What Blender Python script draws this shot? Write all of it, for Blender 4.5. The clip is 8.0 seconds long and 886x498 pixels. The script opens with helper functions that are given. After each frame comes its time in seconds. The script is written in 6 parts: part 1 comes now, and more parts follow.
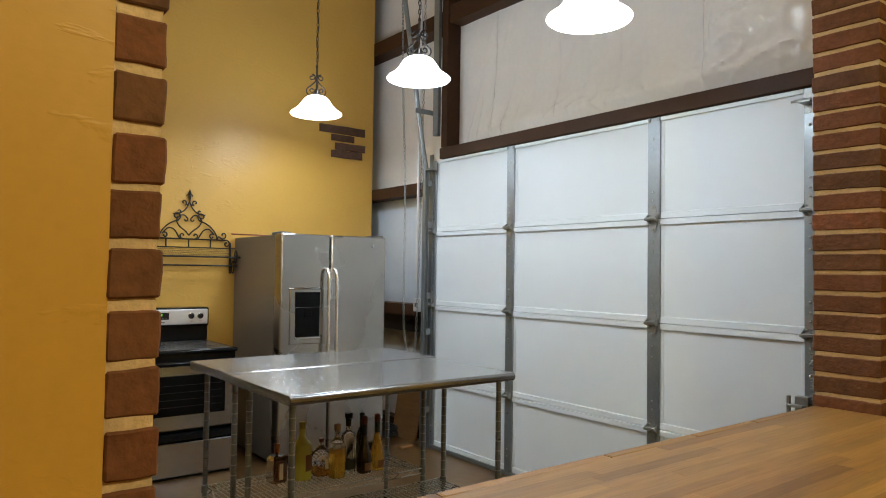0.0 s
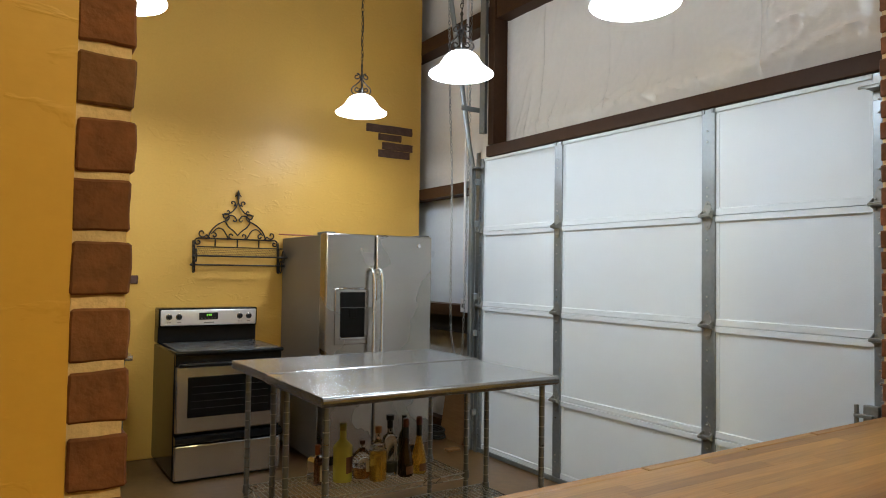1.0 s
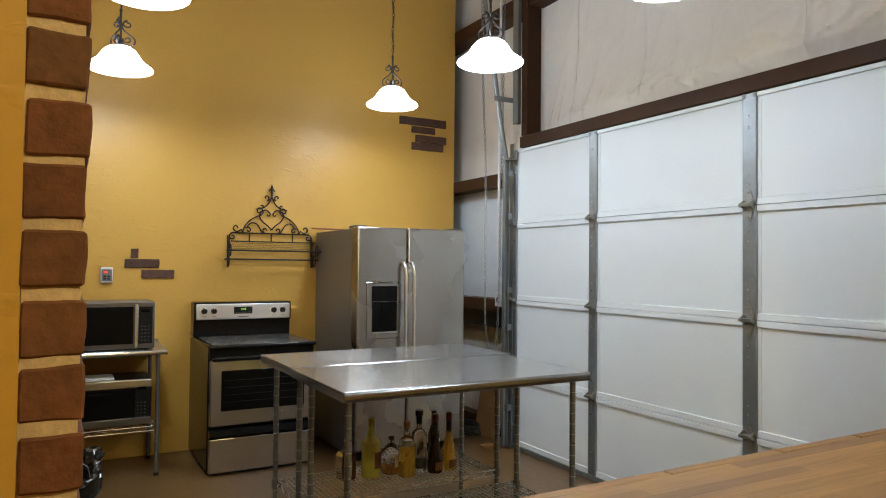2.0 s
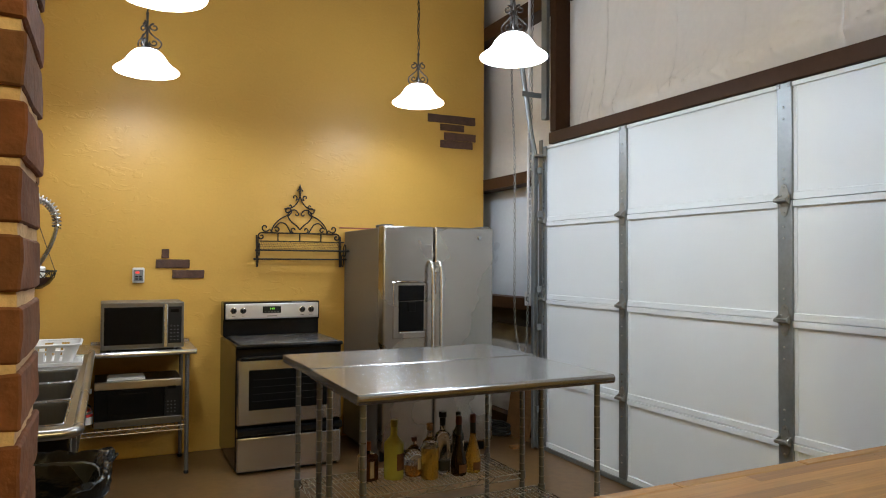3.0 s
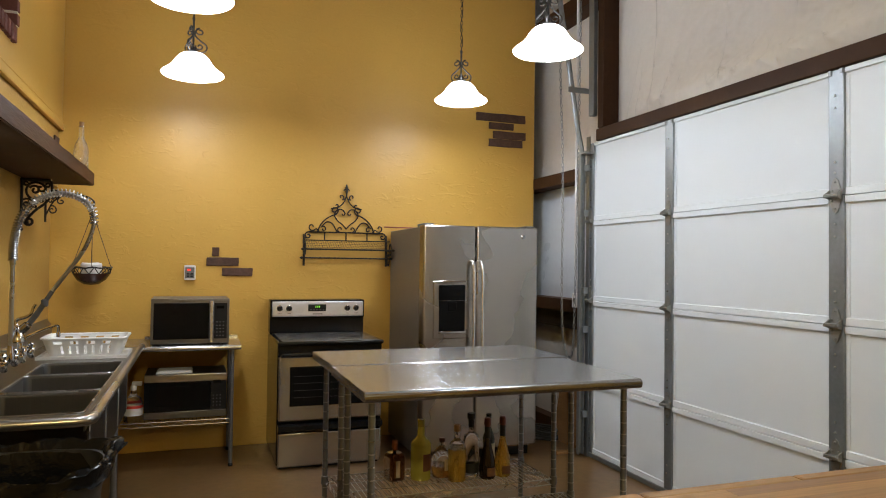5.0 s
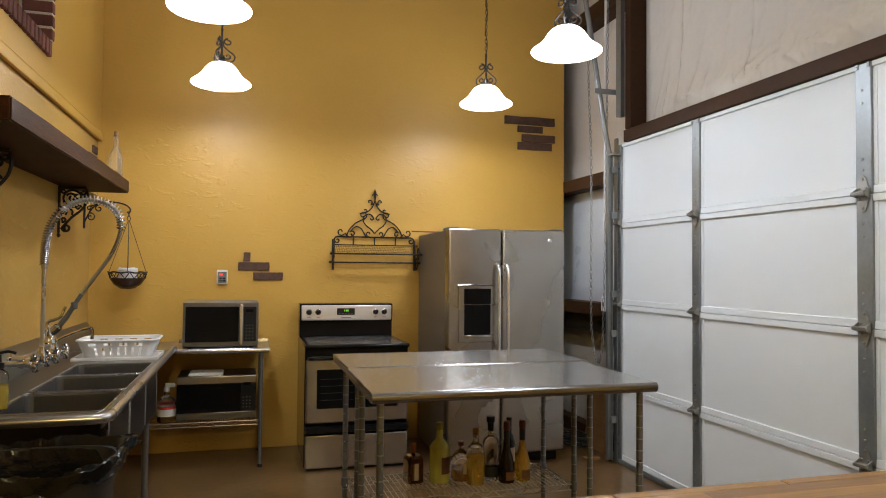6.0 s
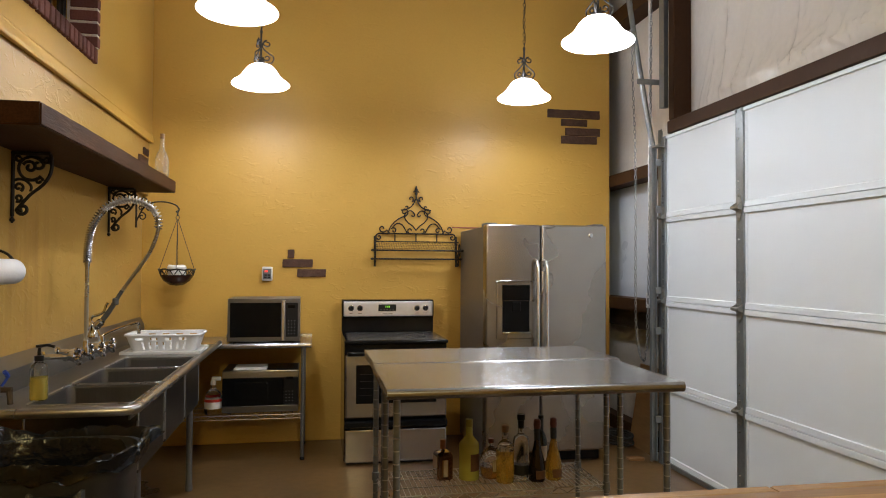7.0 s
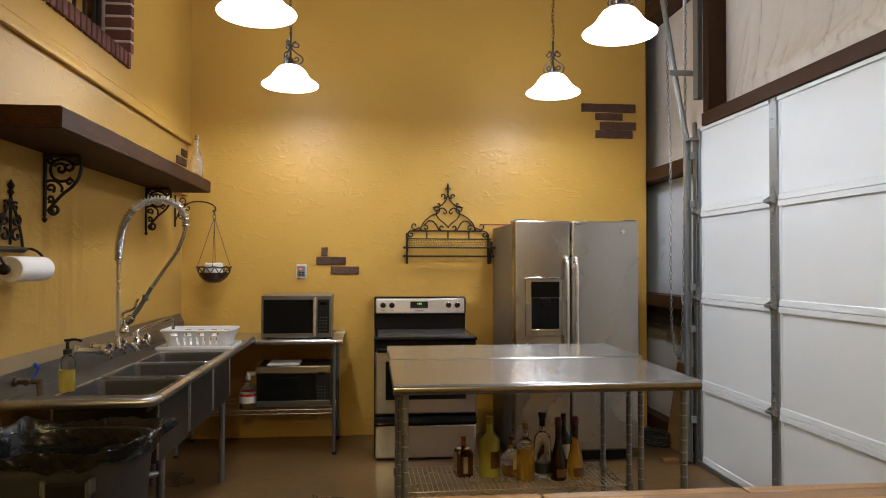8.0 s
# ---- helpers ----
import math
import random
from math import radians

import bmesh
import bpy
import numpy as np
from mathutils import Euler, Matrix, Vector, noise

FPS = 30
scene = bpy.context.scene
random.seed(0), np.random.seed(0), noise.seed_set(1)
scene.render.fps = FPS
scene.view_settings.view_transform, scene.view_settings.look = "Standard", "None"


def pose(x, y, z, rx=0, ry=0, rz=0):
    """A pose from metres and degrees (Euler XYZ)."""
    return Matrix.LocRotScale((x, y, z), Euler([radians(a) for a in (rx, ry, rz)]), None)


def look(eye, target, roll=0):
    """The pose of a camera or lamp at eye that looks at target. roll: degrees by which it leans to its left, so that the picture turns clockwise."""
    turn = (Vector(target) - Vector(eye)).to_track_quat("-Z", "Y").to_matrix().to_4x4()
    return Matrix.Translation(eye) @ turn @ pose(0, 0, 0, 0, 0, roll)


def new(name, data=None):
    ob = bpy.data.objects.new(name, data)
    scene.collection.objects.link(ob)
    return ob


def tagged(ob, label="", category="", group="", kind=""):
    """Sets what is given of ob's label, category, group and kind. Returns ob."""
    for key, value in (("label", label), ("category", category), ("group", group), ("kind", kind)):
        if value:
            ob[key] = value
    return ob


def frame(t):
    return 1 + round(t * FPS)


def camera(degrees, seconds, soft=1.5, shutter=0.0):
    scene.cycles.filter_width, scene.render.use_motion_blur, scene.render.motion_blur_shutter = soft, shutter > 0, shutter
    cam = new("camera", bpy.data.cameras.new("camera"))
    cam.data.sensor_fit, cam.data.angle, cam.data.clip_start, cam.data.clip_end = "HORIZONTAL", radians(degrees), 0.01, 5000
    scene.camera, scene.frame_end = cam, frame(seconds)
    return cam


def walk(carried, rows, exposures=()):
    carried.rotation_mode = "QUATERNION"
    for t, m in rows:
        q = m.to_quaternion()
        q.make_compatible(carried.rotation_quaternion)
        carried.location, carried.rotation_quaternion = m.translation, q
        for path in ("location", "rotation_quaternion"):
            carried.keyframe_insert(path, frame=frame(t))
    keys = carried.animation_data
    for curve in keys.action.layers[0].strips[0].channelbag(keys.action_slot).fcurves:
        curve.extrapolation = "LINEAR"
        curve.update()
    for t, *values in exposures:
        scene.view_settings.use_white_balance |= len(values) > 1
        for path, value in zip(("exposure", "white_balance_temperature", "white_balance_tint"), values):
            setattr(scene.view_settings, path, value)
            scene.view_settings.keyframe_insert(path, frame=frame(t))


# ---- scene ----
cam = camera(65.3, 8.0, soft=1.0)
PATH = [
    (0, (0.001, 0.037, 1.488), (1.217, 1.624, 1.551), 0.8),
    (0.5, (0.065, 0.055, 1.481), (1.217, 1.688, 1.55), 0.8),
    (1, (0.13, 0.068, 1.481), (1.211, 1.75, 1.545), 0.8),
    (1.5, (0.186, 0.08, 1.473), (1.21, 1.797, 1.527), 0.7),
    (3, (0.362, 0.1, 1.482), (1.232, 1.901, 1.522), 0.3),
    (3.5, (0.43, 0.096, 1.481), (1.242, 1.923, 1.521), 0.2),
    (4, (0.51, 0.087, 1.477), (1.266, 1.938, 1.514), 0.3),
    (4.5, (0.57, 0.075, 1.471), (1.281, 1.944, 1.508), 0.6),
    (6, (0.776, 0.003, 1.447), (1.313, 1.928, 1.508), 0.5),
    (6.5, (0.867, -0.016, 1.452), (1.314, 1.933, 1.503), 0.4),
    (7, (0.97, -0.025, 1.448), (1.326, 1.942, 1.497), 0.3),
    (7.5, (1.069, -0.034, 1.446), (1.343, 1.947, 1.494), 0.2),
    (8, (1.157, -0.048, 1.44), (1.358, 1.941, 1.483), 0.1),
]
walk(cam, [(t, look(eye, target, roll)) for t, eye, target, roll in PATH],
     exposures=[(0, -0.05, 6080, 3), (1.5, -0.06, 6100, 4), (3.5, -0.09, 6230, 6), (6, -0.10, 6470, 9), (8, -0.10, 6500, 10)])

# ---- light ----
world = bpy.data.worlds.new("world")
scene.world = world
world.use_nodes = True
world.node_tree.nodes["Background"].inputs[0].default_value = (0.02, 0.022, 0.03, 1)
world.node_tree.nodes["Background"].inputs[1].default_value = 0.2
scene.view_settings.exposure = 0.0
BULB_WATTS = 14.5        # bulb inside each kitchen pendant
SHADE_GLOW = 18.5         # radiance of the lit opal glass
BULB_COLOUR = (0.85, 0.90, 1.0)
HALL_WATTS = 100.0        # warm lamp of the room the camera is in
HALL_COLOUR = (1.0, 0.81, 0.38)


def lamp(name, place, watts, colour, radius):
    data = bpy.data.lights.new(name, "POINT")
    data.energy, data.color, data.shadow_soft_size = watts, colour, radius
    ob = new(name, data)
    ob.location = place
    return ob


# ---- materials ----
def mat(name, colour, rough=0.5, metal=0.0, spread=0.12, grain=40.0, stretch=(1, 1, 1), bump=0.0, bump_scale=None, big=3.0, big_spread=0.0,
        coat=0.0, transmission=0.0, ior=1.45, emit=None, emit_strength=0.0, aniso=0.0, rough_spread=0.06, per_object=0.0, per_island=0.0, detail=5.0, second=None, brush=""):
    """A principled material with grain at two scales, uneven gloss and fine relief, in metres."""
    m = bpy.data.materials.new(name)
    m.use_nodes = True
    n, l = m.node_tree.nodes, m.node_tree.links
    b = n["Principled BSDF"]
    tc = n.new("ShaderNodeTexCoord")
    mp = n.new("ShaderNodeMapping")
    mp.inputs["Scale"].default_value = stretch
    geo = n.new("ShaderNodeNewGeometry")
    l.new(geo.outputs["Position"], mp.inputs["Vector"])
    fine = n.new("ShaderNodeTexNoise")
    fine.inputs["Scale"].default_value, fine.inputs["Detail"].default_value = grain, detail
    l.new(mp.outputs[0], fine.inputs["Vector"])
    wide = n.new("ShaderNodeTexNoise")
    wide.inputs["Scale"].default_value, wide.inputs["Detail"].default_value = big, 4.0
    l.new(mp.outputs[0], wide.inputs["Vector"])
    value = n.new("ShaderNodeMath")
    value.operation = "MULTIPLY_ADD"
    value.inputs[1].default_value, value.inputs[2].default_value = 2 * spread, 1 - spread
    l.new(fine.outputs["Fac"], value.inputs[0])
    last = value
    for source, amount in ((wide.outputs["Fac"], big_spread), (None, per_object), (geo.outputs["Random Per Island"], per_island)):
        if not amount:
            continue
        if source is None:
            info = n.new("ShaderNodeObjectInfo")
            source = info.outputs["Random"]
        k = n.new("ShaderNodeMath")
        k.operation = "MULTIPLY_ADD"
        k.inputs[1].default_value, k.inputs[2].default_value = 2 * amount, 1 - amount
        l.new(source, k.inputs[0])
        j = n.new("ShaderNodeMath")
        j.operation = "MULTIPLY"
        l.new(last.outputs[0], j.inputs[0])
        l.new(k.outputs[0], j.inputs[1])
        last = j
    hsv = n.new("ShaderNodeHueSaturation")
    hsv.inputs["Color"].default_value = (*colour, 1)
    l.new(last.outputs[0], hsv.inputs["Value"])
    if second:
        pick = n.new("ShaderNodeObjectInfo")
        blend = n.new("ShaderNodeMix")
        blend.data_type = "RGBA"
        blend.inputs[6].default_value, blend.inputs[7].default_value = (*colour, 1), (*second, 1)
        scatter = n.new("ShaderNodeMath")
        scatter.operation = "MULTIPLY"
        scatter.inputs[1].default_value = 7.31
        part_of = n.new("ShaderNodeMath")
        part_of.operation = "FRACT"
        l.new(pick.outputs["Random"], scatter.inputs[0])
        l.new(scatter.outputs[0], part_of.inputs[0])
        l.new(part_of.outputs[0], blend.inputs[0])
        l.new(blend.outputs[2], hsv.inputs["Color"])
    l.new(hsv.outputs[0], b.inputs["Base Color"])
    b.inputs["Metallic"].default_value = metal
    rr = n.new("ShaderNodeMapRange")
    rr.inputs["To Min"].default_value, rr.inputs["To Max"].default_value = max(0.02, rough - rough_spread), min(1, rough + rough_spread)
    l.new(wide.outputs["Fac"], rr.inputs["Value"])
    l.new(rr.outputs[0], b.inputs["Roughness"])
    b.inputs["Coat Weight"].default_value = coat
    b.inputs["Transmission Weight"].default_value = transmission
    b.inputs["IOR"].default_value = ior
    b.inputs["Anisotropic"].default_value = aniso
    if brush:
        tan = n.new("ShaderNodeTangent")
        tan.direction_type, tan.axis = "RADIAL", brush
        l.new(tan.outputs[0], b.inputs["Tangent"])
    if emit:
        b.inputs["Emission Color"].default_value = (*emit, 1)
        b.inputs["Emission Strength"].default_value = emit_strength
    if bump:
        bp = n.new("ShaderNodeBump")
        bp.inputs["Strength"].default_value, bp.inputs["Distance"].default_value = 1.0, bump
        src = fine
        if bump_scale:
            src = n.new("ShaderNodeTexNoise")
            src.inputs["Scale"].default_value, src.inputs["Detail"].default_value = bump_scale, 4.0
            l.new(mp.outputs[0], src.inputs["Vector"])
        l.new(src.outputs["Fac"], bp.inputs["Height"])
        l.new(bp.outputs[0], b.inputs["Normal"])
    return m


def stucco(name, colour, relief=0.2, stain=None, scale=5.5, low=0.5, high=0.6, flat=2.2, twist=1.4):
    """Hand-trowelled painted plaster: broad soft sweeps with torn ridges and small pits."""
    m = mat(name, colour, rough=0.42, spread=0.05, grain=60, big=1.3, big_spread=0.08, rough_spread=0.1)
    n, l = m.node_tree.nodes, m.node_tree.links
    b = n["Principled BSDF"]
    geo = n.new("ShaderNodeNewGeometry")
    sweep = n.new("ShaderNodeMapping")
    sweep.inputs["Scale"].default_value = (1.0, 1.0, flat)
    l.new(geo.outputs["Position"], sweep.inputs["Vector"])
    warp = n.new("ShaderNodeTexNoise")
    warp.inputs["Scale"].default_value, warp.inputs["Detail"].default_value, warp.inputs["Distortion"].default_value = scale, 3.5, twist
    l.new(sweep.outputs[0], warp.inputs["Vector"])
    ridge = n.new("ShaderNodeValToRGB")
    ridge.color_ramp.elements[0].position, ridge.color_ramp.elements[1].position = low, high
    l.new(warp.outputs["Fac"], ridge.inputs[0])
    fine = n.new("ShaderNodeTexNoise")
    fine.inputs["Scale"].default_value, fine.inputs["Detail"].default_value = 26.0, 5.0
    l.new(sweep.outputs[0], fine.inputs["Vector"])
    add = n.new("ShaderNodeMath")
    add.operation = "MULTIPLY_ADD"
    add.inputs[1].default_value = 0.55
    l.new(fine.outputs["Fac"], add.inputs[0])
    l.new(ridge.outputs[0], add.inputs[2])
    bp = n.new("ShaderNodeBump")
    bp.inputs["Strength"].default_value, bp.inputs["Distance"].default_value = relief, 0.004
    l.new(add.outputs[0], bp.inputs["Height"])
    l.new(bp.outputs[0], b.inputs["Normal"])
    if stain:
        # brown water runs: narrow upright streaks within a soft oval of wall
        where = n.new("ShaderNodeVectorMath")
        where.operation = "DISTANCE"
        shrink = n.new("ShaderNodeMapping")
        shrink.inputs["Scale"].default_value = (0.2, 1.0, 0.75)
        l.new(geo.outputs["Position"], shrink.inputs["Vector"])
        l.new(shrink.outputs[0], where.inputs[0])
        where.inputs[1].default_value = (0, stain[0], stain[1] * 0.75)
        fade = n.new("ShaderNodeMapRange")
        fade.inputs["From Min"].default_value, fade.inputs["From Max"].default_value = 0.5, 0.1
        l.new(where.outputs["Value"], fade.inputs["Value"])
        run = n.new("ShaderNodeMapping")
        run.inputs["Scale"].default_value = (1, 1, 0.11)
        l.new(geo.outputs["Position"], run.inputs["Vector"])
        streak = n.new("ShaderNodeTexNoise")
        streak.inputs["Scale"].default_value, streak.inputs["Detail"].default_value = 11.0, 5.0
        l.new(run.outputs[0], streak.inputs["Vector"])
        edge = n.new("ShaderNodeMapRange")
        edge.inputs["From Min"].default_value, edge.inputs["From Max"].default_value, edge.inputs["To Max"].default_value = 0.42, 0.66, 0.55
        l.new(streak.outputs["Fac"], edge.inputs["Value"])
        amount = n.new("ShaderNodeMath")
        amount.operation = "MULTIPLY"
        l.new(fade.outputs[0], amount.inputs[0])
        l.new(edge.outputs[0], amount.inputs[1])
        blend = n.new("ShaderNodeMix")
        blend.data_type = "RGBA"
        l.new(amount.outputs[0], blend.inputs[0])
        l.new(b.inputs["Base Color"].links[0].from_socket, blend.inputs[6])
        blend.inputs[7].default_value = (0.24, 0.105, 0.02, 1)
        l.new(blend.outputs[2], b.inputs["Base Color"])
    return m


# the same yellow, darkened for the weaker light on the west wall, plus water stains
YELLOW_RUN = stucco("dimmed_yellow_stucco_water_stained", (0.45, 0.272, 0.064), 0.3, (3.6, 1.45), 7.0, 0.56, 0.64)
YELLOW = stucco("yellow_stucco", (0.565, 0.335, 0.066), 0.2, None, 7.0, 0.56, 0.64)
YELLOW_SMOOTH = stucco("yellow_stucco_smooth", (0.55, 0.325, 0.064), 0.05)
YELLOW_NEAR = stucco("yellow_stucco_scratched", (0.565, 0.335, 0.066), 0.17, None, 13.0, 0.62, 0.70, 2.6, 0.4)
BRICK = mat("red_brick", (0.172, 0.064, 0.030), rough=0.85, spread=0.42, grain=60, big=14, big_spread=0.42, bump=0.004, per_object=0.16, second=(0.128, 0.058, 0.029))
FAUX = mat("brown_brick_slip", (0.088, 0.044, 0.028), rough=0.8, spread=0.4, grain=45, big=14, big_spread=0.4, bump=0.004, per_object=0.2)
MORTAR = mat("sandy_mortar", (0.60, 0.45, 0.29), rough=0.95, spread=0.22, grain=120, big=14, big_spread=0.25, bump=0.004, bump_scale=60)
PALE_MORTAR = mat("pale_mortar", (0.62, 0.55, 0.46), rough=0.95, spread=0.15, grain=120, bump=0.003)
STAVE = mat("butcher_block", (0.345, 0.190, 0.048), rough=0.45, spread=0.36, grain=10, stretch=(0.8, 14, 14), big=2.0, big_spread=0.32, per_object=0.20, second=(0.225, 0.112, 0.030), ior=1.36)
DARK_WOOD = mat("dark_stained_wood", (0.050, 0.020, 0.008), rough=0.6, spread=0.45, grain=12, stretch=(9, 1, 9), big=3, big_spread=0.45, bump=0.002, ior=1.22)
PLY = mat("plywood", (0.27, 0.14, 0.052), rough=0.6, spread=0.25, grain=9, stretch=(1, 1, 6), big=3, big_spread=0.25)
FLOOR = mat("stained_concrete", (0.122, 0.067, 0.025), rough=0.3, spread=0.34, grain=18, big=1.8, big_spread=0.6, bump=0.0006, rough_spread=0.08)
STEEL = mat("brushed_stainless", (0.52, 0.505, 0.485), rough=0.3, metal=1, spread=0.05, grain=5, stretch=(1, 60, 60), big=1.5, big_spread=0.08, rough_spread=0.08, bump=0.0003)
TOPSTEEL = mat("table_stainless", (0.50, 0.49, 0.478), rough=0.22, metal=0.88, spread=0.08, grain=5, stretch=(1, 60, 1), big=2.5, big_spread=0.10, rough_spread=0.05, aniso=0.8, brush="X")
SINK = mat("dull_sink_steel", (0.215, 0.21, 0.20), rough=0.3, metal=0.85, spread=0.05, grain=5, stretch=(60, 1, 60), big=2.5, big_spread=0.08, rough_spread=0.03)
# darker copy of the sink steel: shade inside the basins put into the colour
BASIN = mat("shaded_basin_steel", (0.10, 0.095, 0.088), rough=0.42, metal=0.55, spread=0.05, grain=5, stretch=(60, 60, 1), big=3, big_spread=0.12, rough_spread=0.03)
# near-black copy for the basins' outsides: the shade under the rim as colour
SHADED_STEEL = mat("shaded_basin_outside", (0.055, 0.05, 0.046), rough=0.4, metal=0.65, spread=0.15, grain=40, big=4, big_spread=0.2)
MICRO = mat("dark_brushed_steel", (0.20, 0.20, 0.205), rough=0.32, metal=0.92, spread=0.05, grain=5, stretch=(1, 60, 60), big=2, big_spread=0.1)
# darker copy of the table steel: the front roll's dimmer side as colour
EDGE = mat("shaded_edge_steel", (0.30, 0.295, 0.29), rough=0.24, metal=0.95, spread=0.06, grain=5, stretch=(1, 60, 60), big=2, big_spread=0.1)
RIM = mat("polished_rim_steel", (0.40, 0.39, 0.375), rough=0.28, metal=0.9, spread=0.08, grain=30)
COIL = mat("dull_spring_steel", (0.46, 0.46, 0.455), rough=0.28, metal=0.9, spread=0.06, grain=60)
SATIN = mat("satin_steel_panel", (0.55, 0.555, 0.60), rough=0.22, metal=0.95, spread=0.03, grain=5, big=2, big_spread=0.08, bump=0.007, bump_scale=1.8, aniso=0.6, brush="X")
POST = mat("dull_chrome_post", (0.20, 0.205, 0.215), rough=0.3, metal=0.6, spread=0.15, grain=60, big=8, big_spread=0.15)
SPRING = mat("bright_spring_steel", (0.78, 0.78, 0.77), rough=0.22, metal=0.85, spread=0.03, grain=40)
FRIDGE = mat("fridge_stainless", (0.40, 0.372, 0.338), rough=0.27, metal=1, spread=0.03, grain=5, big=1.2, big_spread=0.06, bump=0.0015, bump_scale=1.0, aniso=0.6, brush="X")
# near black, so that the dispenser's hollow looks in deep shade
RECESS_SHADE = mat("recess_shade_black", (0.005, 0.005, 0.005), rough=0.5, spread=0.1, grain=40, ior=1.15)
PANEL = mat("bright_control_panel", (0.84, 0.85, 0.88), rough=0.34, metal=0.75, spread=0.03, grain=5, stretch=(1, 60, 60))
FRIDGE_SIDE = mat("grey_textured_steel", (0.23, 0.21, 0.187), rough=0.42, metal=0.55, spread=0.08, grain=300, bump=0.0006)
CHROME = mat("chrome", (0.58, 0.575, 0.57), rough=0.1, metal=1, spread=0.04, grain=40)
GALV = mat("galvanised_steel", (0.27, 0.295, 0.31), rough=0.42, metal=0.7, spread=0.16, grain=45, big=7, big_spread=0.16, rough_spread=0.12)
DULL = mat("dull_bracket_steel", (0.30, 0.30, 0.28), rough=0.5, metal=0.8, spread=0.2, grain=60)
WHITE = mat("white_door_paint", (0.69, 0.735, 0.77), rough=0.72, spread=0.025, grain=160, big=1.1, big_spread=0.035, bump=0.0004, ior=1.3)
BROWN = mat("brown_primed_steel", (0.052, 0.024, 0.011), rough=0.55, spread=0.2, grain=30, big=3, big_spread=0.32, ior=1.25)
VINYL = mat("white_vinyl_insulation", (0.82, 0.79, 0.75), rough=0.22, spread=0.04, grain=30, big=2, big_spread=0.06, bump=0.003, bump_scale=22, ior=1.5)
BLUISH = mat("bluish_plastic_sheet", (0.66, 0.72, 0.80), rough=0.3, spread=0.04, grain=30, big=2, big_spread=0.1, bump=0.002, bump_scale=14)
CUT_GLASS = mat("cut_glass", (0.95, 0.95, 0.94), rough=0.07, spread=0.02, grain=30, transmission=0.92, bump=0.008, bump_scale=60, rough_spread=0.02)
IRON = mat("black_wrought_iron", (0.022, 0.018, 0.015), rough=0.5, metal=0.4, spread=0.25, grain=80, bump=0.0008)
BRONZE = mat("weathered_iron", (0.05, 0.045, 0.042), rough=0.45, metal=0.5, spread=0.25, grain=80)
BLACK = mat("black_enamel", (0.008, 0.008, 0.008), rough=0.13, spread=0.1, grain=40, ior=1.28)
GLASS_BLACK = mat("dark_oven_glass", (0.005, 0.005, 0.005), rough=0.1, spread=0.1, grain=30, ior=1.22)
RACK_WIRE = mat("dim_rack_wire", (0.028, 0.028, 0.028), rough=0.4, spread=0.1, grain=40, metal=0.4)
COOKTOP = mat("ceramic_cooktop", (0.075, 0.072, 0.07), rough=0.24, spread=0.3, grain=300, big=6, big_spread=0.2)
PLASTIC_BLACK = mat("black_plastic", (0.012, 0.012, 0.0125), rough=0.3, spread=0.1, grain=90, ior=1.3)
RUBBER = mat("rubber", (0.025, 0.024, 0.023), rough=0.8, spread=0.15, grain=60)
GREY_PLASTIC = mat("grey_plastic", (0.10, 0.105, 0.11), rough=0.5, spread=0.08, grain=60, big_spread=0.1)
BIN = mat("dark_grey_bin_plastic", (0.04, 0.043, 0.048), rough=0.45, spread=0.12, grain=60, big_spread=0.12)
BAG = mat("black_bin_liner", (0.006, 0.0066, 0.0075), rough=0.22, spread=0.2, grain=20, bump=0.008, bump_scale=19, ior=1.4)
WHITE_PLASTIC = mat("white_plastic", (0.74, 0.74, 0.74), rough=0.35, spread=0.03, grain=60)
PAPER = mat("white_paper", (0.78, 0.77, 0.75), rough=0.9, spread=0.04, grain=90, bump=0.0008)
CEIL = mat("ceiling_insulation", (0.72, 0.70, 0.66), rough=0.6, spread=0.06, grain=6, big=1, big_spread=0.08)
OPAL = mat("opal_glass_lit", (0.85, 0.84, 0.82), rough=0.25, spread=0.02, grain=20, emit=(0.86, 0.91, 1.0), emit_strength=SHADE_GLOW)
GLASS = mat("clear_glass", (0.96, 0.97, 0.97), rough=0.03, spread=0.01, grain=20, transmission=1, rough_spread=0.01)
AMBER_GLASS = mat("brown_glass", (0.16, 0.055, 0.018), rough=0.05, spread=0.05, grain=20, transmission=0.85, rough_spread=0.01)
GREEN_GLASS = mat("dark_green_glass", (0.03, 0.035, 0.012), rough=0.05, spread=0.05, grain=20, transmission=0.7, rough_spread=0.01)
LIMON = mat("yellow_liqueur", (0.74, 0.70, 0.15), rough=0.1, spread=0.05, grain=10, transmission=0.35)
GOLD_SPIRIT = mat("golden_spirit", (0.84, 0.52, 0.08), rough=0.05, spread=0.04, grain=10, transmission=0.7)
AMBER_SPIRIT = mat("amber_spirit", (0.42, 0.17, 0.03), rough=0.05, spread=0.04, grain=10, transmission=0.75)
SOAP = mat("yellow_soap", (0.80, 0.66, 0.15), rough=0.08, spread=0.04, grain=10, transmission=0.65)
CORK = mat("cork", (0.30, 0.17, 0.08), rough=0.8, spread=0.2, grain=120)
WAX = mat("dark_red_wax", (0.12, 0.03, 0.02), rough=0.35, spread=0.15, grain=60)
LABEL = mat("cream_label", (0.55, 0.47, 0.33), rough=0.7, spread=0.15, grain=60, big=25, big_spread=0.2)
LABEL_DARK = mat("black_label", (0.03, 0.028, 0.025), rough=0.6, spread=0.2, grain=60)
LABEL_BROWN = mat("brown_print_label", (0.16, 0.07, 0.03), rough=0.6, spread=0.35, grain=70)
